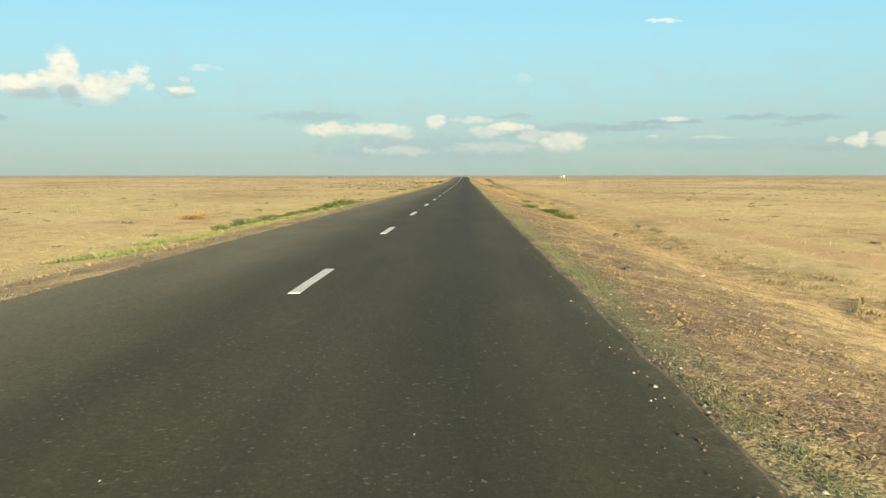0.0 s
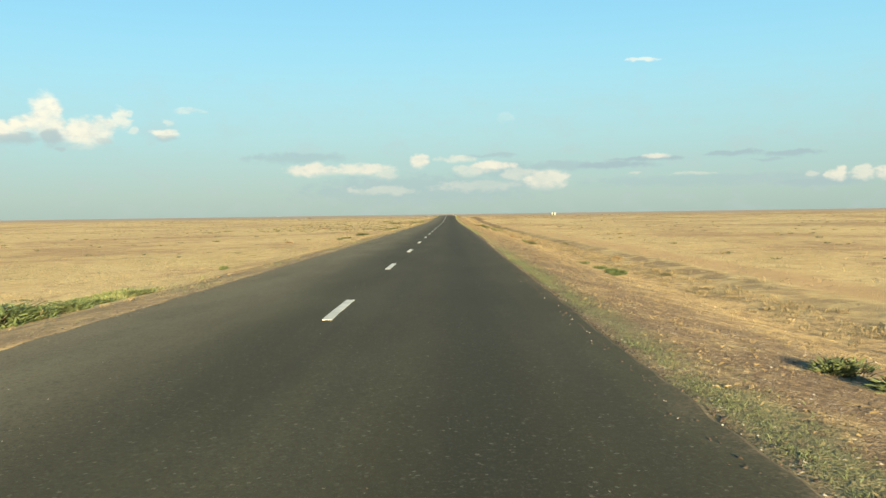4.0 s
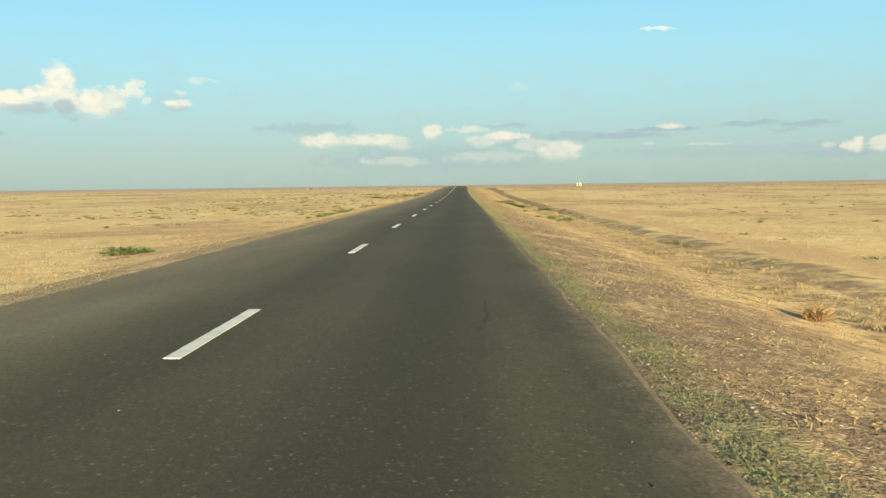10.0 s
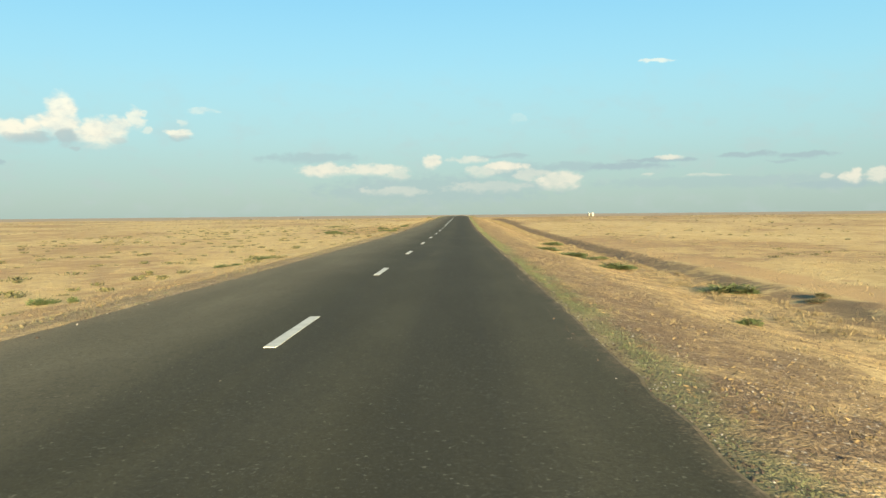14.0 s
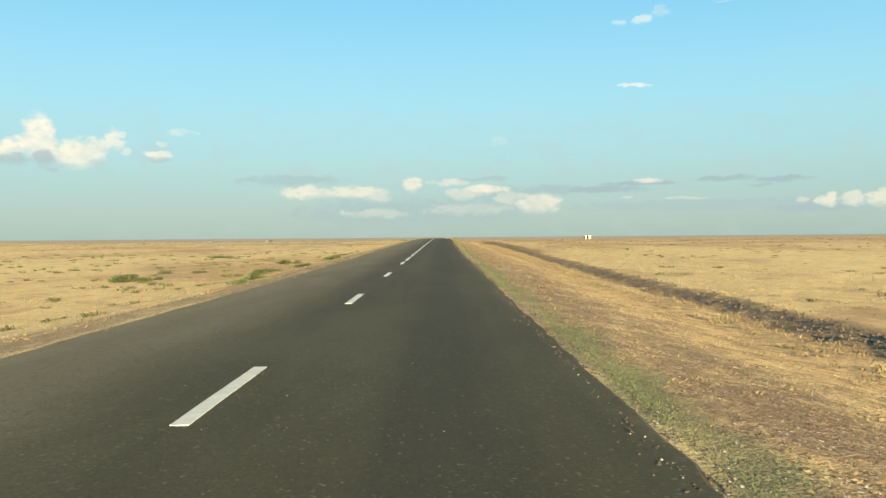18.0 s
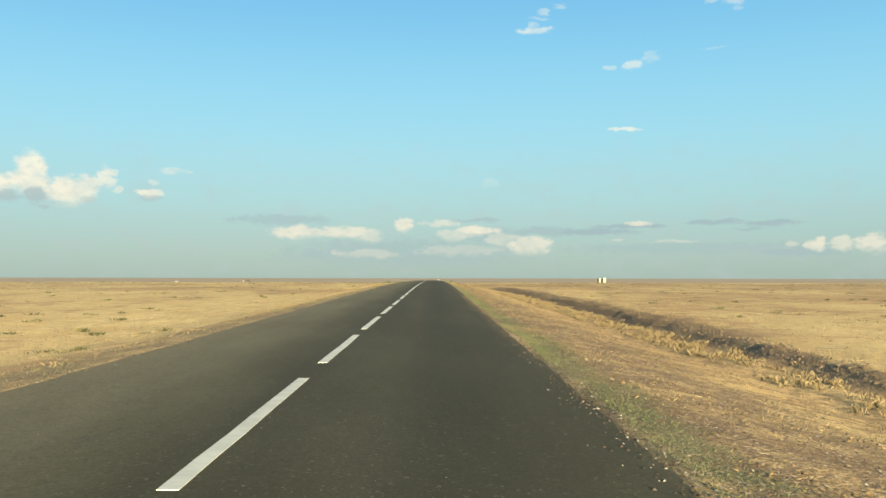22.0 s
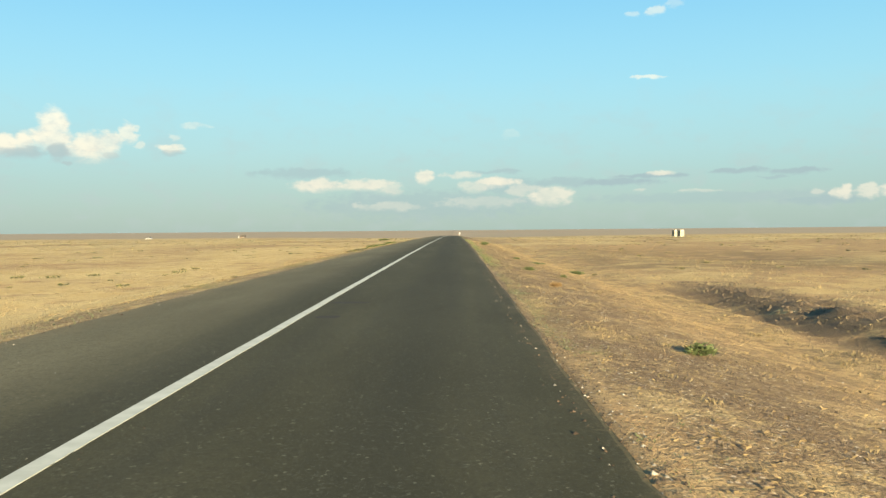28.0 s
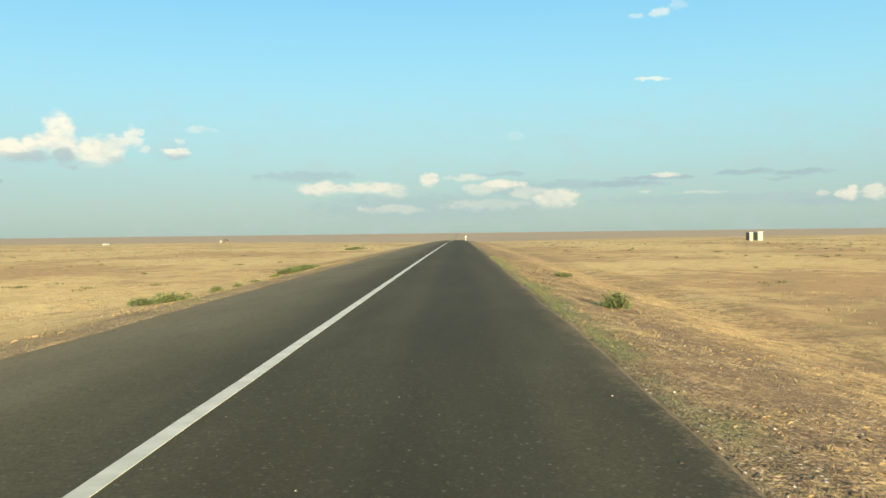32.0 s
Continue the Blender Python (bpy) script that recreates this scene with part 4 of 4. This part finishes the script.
GREEN_C = [
    (-8.5, 226.9, 1.04, 0.17), (9.4, 228.7, 1.23, 0.21), (8.1, 229.0, 1.6, 0.24), (8.5, 231.6, 1.47, 0.23),
    (7.0, 233.0, 1.52, 0.19), (9.0, 249.7, 1.6, 0.34), (-5.4, 276.0, 0.6, 0.28), (-14.0, 288.2, 1.6, 0.46),
    (-7.8, 290.1, 0.89, 0.2), (-12.9, 290.2, 0.54, 0.16), (-15.5, 293.5, 0.75, 0.2), (-8.2, 294.5, 1.22, 0.26),
    (-14.9, 297.2, 0.84, 0.25), (-13.1, 298.2, 0.86, 0.17), (-9.9, 310.9, 1.39, 0.3),
    (-19.5, 328.1, 1.6, 0.31),
    (-6.3, 282.6, 0.9, 0.3), (-7.0, 299.6, 1.2, 0.2), (-6.7, 312.4, 1.2, 0.3), (-6.7, 317.3, 0.6, 0.18),
]
GREEN_D = [
    (6.0, 426.6, 0.5, 0.22), (5.6, 449.3, 0.45, 0.12), (6.8, 447.7, 0.3, 0.12), (6.2, 465.0, 0.35, 0.14), (7.2, 462.3, 0.7, 0.14),
    (8.5, 456.3, 0.7, 0.22), (6.5, 524.2, 0.7, 0.26), (5.8, 507.3, 0.72, 0.38), (-6.2, 493.2, 0.4, 0.14), (-6.0, 486.0, 0.35, 0.12),
    (-6.1, 489.5, 0.4, 0.14), (-6.3, 497.5, 0.4, 0.14), (-6.4, 501.5, 0.35, 0.12), (-7.1, 513.0, 0.9, 0.28), (-6.4, 513.2, 0.9, 0.34),
    (-6.2, 516.8, 0.5, 0.2), (-6.1, 519.4, 0.35, 0.16), (-6.1, 522.0, 0.35, 0.16), (-6.1, 526.0, 0.5, 0.18), (-6.1, 528.6, 1.0, 0.28),
    (-6.2, 530.6, 1.3, 0.34), (-6.4, 533.0, 1.2, 0.3), (-7.0, 538.0, 1.4, 0.32), (-15.3, 621.9, 1.6, 0.48), (-14.8, 629.0, 1.6, 0.5),
]
GREY_A = [
    (10.8, 39.0, 0.53, 0.32), (10.9, 40.4, 0.59, 0.34), (10.7, 43.4, 0.72, 0.39), (10.2, 80.6, 0.9, 0.26),
    (11.1, 116.3, 0.73, 0.28), (11.3, 118.8, 0.83, 0.29), (11.1, 157.0, 0.87, 0.44), (11.1, 159.0, 0.85, 0.42),
    (11.4, 188.4, 0.77, 0.27), (10.2, 190.9, 0.71, 0.24), (11.7, 197.9, 0.82, 0.28), (11.8, 205.4, 1.02, 0.23),
    (-17.3, 306.2, 0.9, 0.17), (-7.8, 324.4, 1.6, 0.24), (5.8, 414.7, 0.39, 0.12), (-6.4, 443.2, 0.51, 0.12),
    (-5.9, 447.7, 0.7, 0.12), (9.5, 457.0, 0.47, 0.19), (-5.7, 482.3, 1.6, 0.22),
]
DRY_A = [
    (-13.3, 48.3, 1.29, 0.27), (-14.3, 53.6, 0.56, 0.38), (10.7, 92.9, 0.57, 0.22), (9.0, 124.5, 0.86, 0.2),
    (-13.2, 126.5, 0.89, 0.2), (8.4, 138.4, 0.4, 0.29), (-24.6, 223.9, 1.6, 0.26), (5.5, 439.4, 0.41, 0.12),
]

for kind, lists in (("green", [GREEN_A, GREEN_B, GREEN_C, GREEN_D]), ("grey", [GREY_A]), ("dry", [DRY_A])):
    for li, rows_ in enumerate(lists):
        for i, (x, y, w, h) in enumerate(rows_):
            grow = 0.6 if kind == "grey" else 1.1
            shrub(kind, x, y, max(0.35, w) * grow, max(0.16, h) * grow, 1000 * li + i)
            if w > 0.9:
                shrub(kind, x + w * 0.4, y + 0.5, w * 0.6, max(0.16, h * 0.75), 5000 + 100 * li + i)


# ---- the whitewashed roadside hut ----
def box(bm, x0, x1, y0, y1, z0, z1):
    vs = [bm.verts.new((x, y, z)) for z in (z0, z1) for x, y in ((x0, y0), (x1, y0), (x1, y1), (x0, y1))]
    for q in ((3, 2, 1, 0), (4, 5, 6, 7), (0, 1, 5, 4), (1, 2, 6, 5), (2, 3, 7, 6), (3, 0, 4, 7)):
        bm.faces.new([vs[i] for i in q])


CONCRETE = make_plain("weathered_concrete", (0.34, 0.32, 0.28), (0.46, 0.43, 0.38), 0.9, 1.5)
RUST = make_plain("rusty_steel", (0.10, 0.06, 0.04), (0.20, 0.11, 0.06), 0.7, 6.0)


def build_cabin(x, y, w, d, h, turn):
    """A windowless whitewashed block cabin with a flat slab roof; its doorway is on the far side."""
    cabin = new("block_cabin")
    t = 0.2
    for name, boxes in (("front_wall", [(-w / 2, w / 2, -d / 2, -d / 2 + t, 0, h)]),
                        ("back_wall", [(-w / 2, -0.35, d / 2 - t, d / 2, 0, h), (0.35, w / 2, d / 2 - t, d / 2, 0, h), (-0.35, 0.35, d / 2 - t, d / 2, 1.95, h)]),
                        ("side_wall", [(-w / 2, -w / 2 + t, -d / 2 + t, d / 2 - t, 0, h)]),
                        ("side_wall", [(w / 2 - t, w / 2, -d / 2 + t, d / 2 - t, 0, h)])):
        bm = bmesh.new()
        for b in boxes:
            box(bm, *b)
        bmesh.ops.remove_doubles(bm, verts=bm.verts, dist=0.0001)
        part(name, bm, WHITE_WALL, cabin)
    bm = bmesh.new()
    box(bm, -w / 2 - 0.05, w / 2 + 0.05, -d / 2 - 0.05, d / 2 + 0.05, h, h + 0.12)
    bmesh.ops.bevel(bm, geom=bm.edges[:], offset=0.015, segments=1)
    part("roof_slab", bm, CONCRETE, cabin, "grey concrete roof slab")
    bm = bmesh.new()
    box(bm, -w / 2 - 0.06, w / 2 + 0.06, -d / 2 - 0.06, d / 2 + 0.06, -0.6, 0.02)
    part("plinth", bm, CONCRETE, cabin, "concrete footing")
    z = float(ground_z(np.array([x]), np.array([y]))[0])
    cabin.matrix_world = pose(x, y, z + 0.05, 0, 0, turn)
    return tagged(cabin, "small whitewashed block cabin with a flat roof on the steppe", "cabin", group="pair of roadside cabins")


build_cabin(81.9, 726.0, 1.0, 1.9, 2.05, 12)
build_cabin(83.7, 724.2, 1.5, 2.1, 2.15, 12)


# ---- distant vehicles and sign ----
CAR_WHITE = make_plain("white_car_paint", (0.13, 0.13, 0.12), (0.16, 0.16, 0.15), 0.35, 1.0)
CAR_GLASS = make_plain("dark_car_glass", (0.02, 0.022, 0.025), (0.03, 0.032, 0.035), 0.1, 1.0)
TYRE = make_plain("tyre_rubber", (0.02, 0.02, 0.02), (0.035, 0.034, 0.033), 0.9, 20.0)
TARP = make_plain("dark_tarpaulin", (0.030, 0.027, 0.024), (0.050, 0.045, 0.040), 0.9, 2.0)


def prism(bm, outline, y0, y1):
    a = [bm.verts.new((x, y0, z)) for x, z in outline]
    b = [bm.verts.new((x, y1, z)) for x, z in outline]
    bm.faces.new(a)
    bm.faces.new(b[::-1])
    for i in range(len(a)):
        j = (i + 1) % len(a)
        bm.faces.new((a[j], a[i], b[i], b[j]))
    bmesh.ops.recalc_face_normals(bm, faces=bm.faces)


def wheel(parent, x, y, r, w):
    bm = bmesh.new()
    bmesh.ops.create_cone(bm, cap_ends=True, segments=20, radius1=r, radius2=r, depth=w, matrix=Matrix.Translation((x, y, r)) @ pose(0, 0, 0, 90))
    tyre = part("wheel", bm, TYRE, parent)
    bm = bmesh.new()
    bmesh.ops.create_cone(bm, cap_ends=True, segments=16, radius1=r * 0.6, radius2=r * 0.55, depth=w + 0.02, matrix=Matrix.Translation((x, y, r)) @ pose(0, 0, 0, 90))
    part("rim", bm, CONCRETE, tyre, "grey wheel rim")


def build_car(x, y, turn):
    car = new("white_car")
    bm = bmesh.new()
    prism(bm, [(-2.1, 0.3), (2.1, 0.3), (2.15, 0.65), (1.95, 0.85), (1.0, 0.95), (-1.9, 0.98), (-2.15, 0.7)], -0.82, 0.82)
    bmesh.ops.bevel(bm, geom=bm.edges[:], offset=0.04, segments=2)
    part("body", bm, CAR_WHITE, car)
    bm = bmesh.new()
    prism(bm, [(1.0, 0.95), (0.35, 1.42), (-1.1, 1.44), (-1.75, 0.97)], -0.72, 0.72)
    part("glasshouse", bm, CAR_GLASS, car, "dark windows")
    bm = bmesh.new()
    prism(bm, [(0.36, 1.42), (0.25, 1.49), (-1.05, 1.50), (-1.15, 1.44)], -0.74, 0.74)
    part("roof", bm, CAR_WHITE, car)
    for wx in (-1.3, 1.3):
        for wy in (-0.75, 0.75):
            wheel(car, wx, wy, 0.32, 0.2)
    for s in (-0.6, 0.6):
        bm = bmesh.new()
        box(bm, 2.08, 2.16, s - 0.15, s + 0.15, 0.58, 0.72)
        part("headlight", bm, CONCRETE, car)
    z = float(ground_z(np.array([x]), np.array([y]))[0])
    car.matrix_world = pose(x, y, z - 0.01, 0, 0, turn)
    return tagged(car, "white car parked far out on the steppe", "car")


def build_truck(x, y, turn):
    truck = new("truck")
    bm = bmesh.new()
    prism(bm, [(-3.2, 0.7), (1.6, 0.7), (1.6, 0.95), (-3.2, 0.95)], -1.0, 1.0)
    part("chassis", bm, RUST, truck)
    bm = bmesh.new()
    prism(bm, [(-3.2, 0.95), (1.4, 0.95), (1.4, 2.3), (0.9, 2.75), (-0.9, 2.95), (-2.7, 2.75), (-3.2, 2.3)], -1.15, 1.15)
    bmesh.ops.bevel(bm, geom=bm.edges[:], offset=0.05, segments=1)
    part("canopy", bm, TARP, truck, "dark grey tarpaulin canopy")
    bm = bmesh.new()
    prism(bm, [(1.65, 0.6), (3.5, 0.6), (3.55, 1.3), (3.2, 2.2), (1.65, 2.25)], -1.05, 1.05)
    bmesh.ops.bevel(bm, geom=bm.edges[:], offset=0.06, segments=2)
    cab = part("cab", bm, CAR_WHITE, truck, "white cab")
    bm = bmesh.new()
    prism(bm, [(3.56, 1.35), (3.24, 2.1), (3.2, 2.1), (3.5, 1.35)], -0.9, 0.9)
    part("windscreen", bm, CAR_GLASS, cab)
    for wx in (-2.2, 2.6):
        for wy in (-0.9, 0.9):
            wheel(truck, wx, wy, 0.5, 0.3)
    z = float(ground_z(np.array([x]), np.array([y]))[0])
    truck.matrix_world = pose(x, y, z - 0.01, 0, 0, turn)
    return tagged(truck, "small truck with a white cab and dark canopy parked far off", "truck")


build_car(-188.0, 946.0, 175)
build_truck(-182.0, 1155.0, 160)


def build_sign(x, y):
    sign = new("road_sign")
    bm = bmesh.new()
    box(bm, -0.45, 0.45, -0.02, 0.02, 1.9, 2.9)
    bmesh.ops.bevel(bm, geom=bm.edges[:], offset=0.012, segments=1)
    part("panel", bm, CAR_WHITE, sign)
    for s in (-0.25, 0.25):
        bm = bmesh.new()
        bmesh.ops.create_cone(bm, cap_ends=True, segments=10, radius1=0.04, radius2=0.04, depth=2.8, matrix=Matrix.Translation((s, 0.07, 1.15)))
        part("post", bm, CONCRETE, sign, "grey steel post")
    z = float(ground_z(np.array([x]), np.array([y]))[0])
    sign.matrix_world = pose(x, y, z, 0, 0, 0)
    return tagged(sign, "plain white road sign on two posts at the verge", "road sign")


build_sign(5.6, 985.0)


# ---- loose stones on the verge ----
ROCK = make_plain("dark_rock", (0.025, 0.022, 0.018), (0.06, 0.05, 0.04), 0.85, 5.0, 0.02)


def build_rock(x, y, s, seed):
    rnd = random.Random(seed)
    bm = bmesh.new()
    bmesh.ops.create_icosphere(bm, subdivisions=2, radius=1.0)
    for v in bm.verts:
        v.co *= rnd.uniform(0.82, 1.12)
        v.co.x *= s
        v.co.y *= s * 0.7
        v.co.z *= s * 0.5
    z = float(ground_z(np.array([x]), np.array([y]))[0])
    bmesh.ops.transform(bm, matrix=pose(x, y, z + s * 0.2, 0, 0, rnd.uniform(0, 90)), verts=bm.verts)
    return tagged(part("rock", bm, ROCK), "dark stone lying on the gravel verge", "rock", group="stones on the verge")


for i, (x, y, s) in enumerate(((8.1, 34.4, 0.22), (5.2, 354.4, 0.15), (6.0, 363.0, 0.1), (5.2, 16.5, 0.12), (8.8, 139.0, 0.12))):
    build_rock(x, y, s, i)
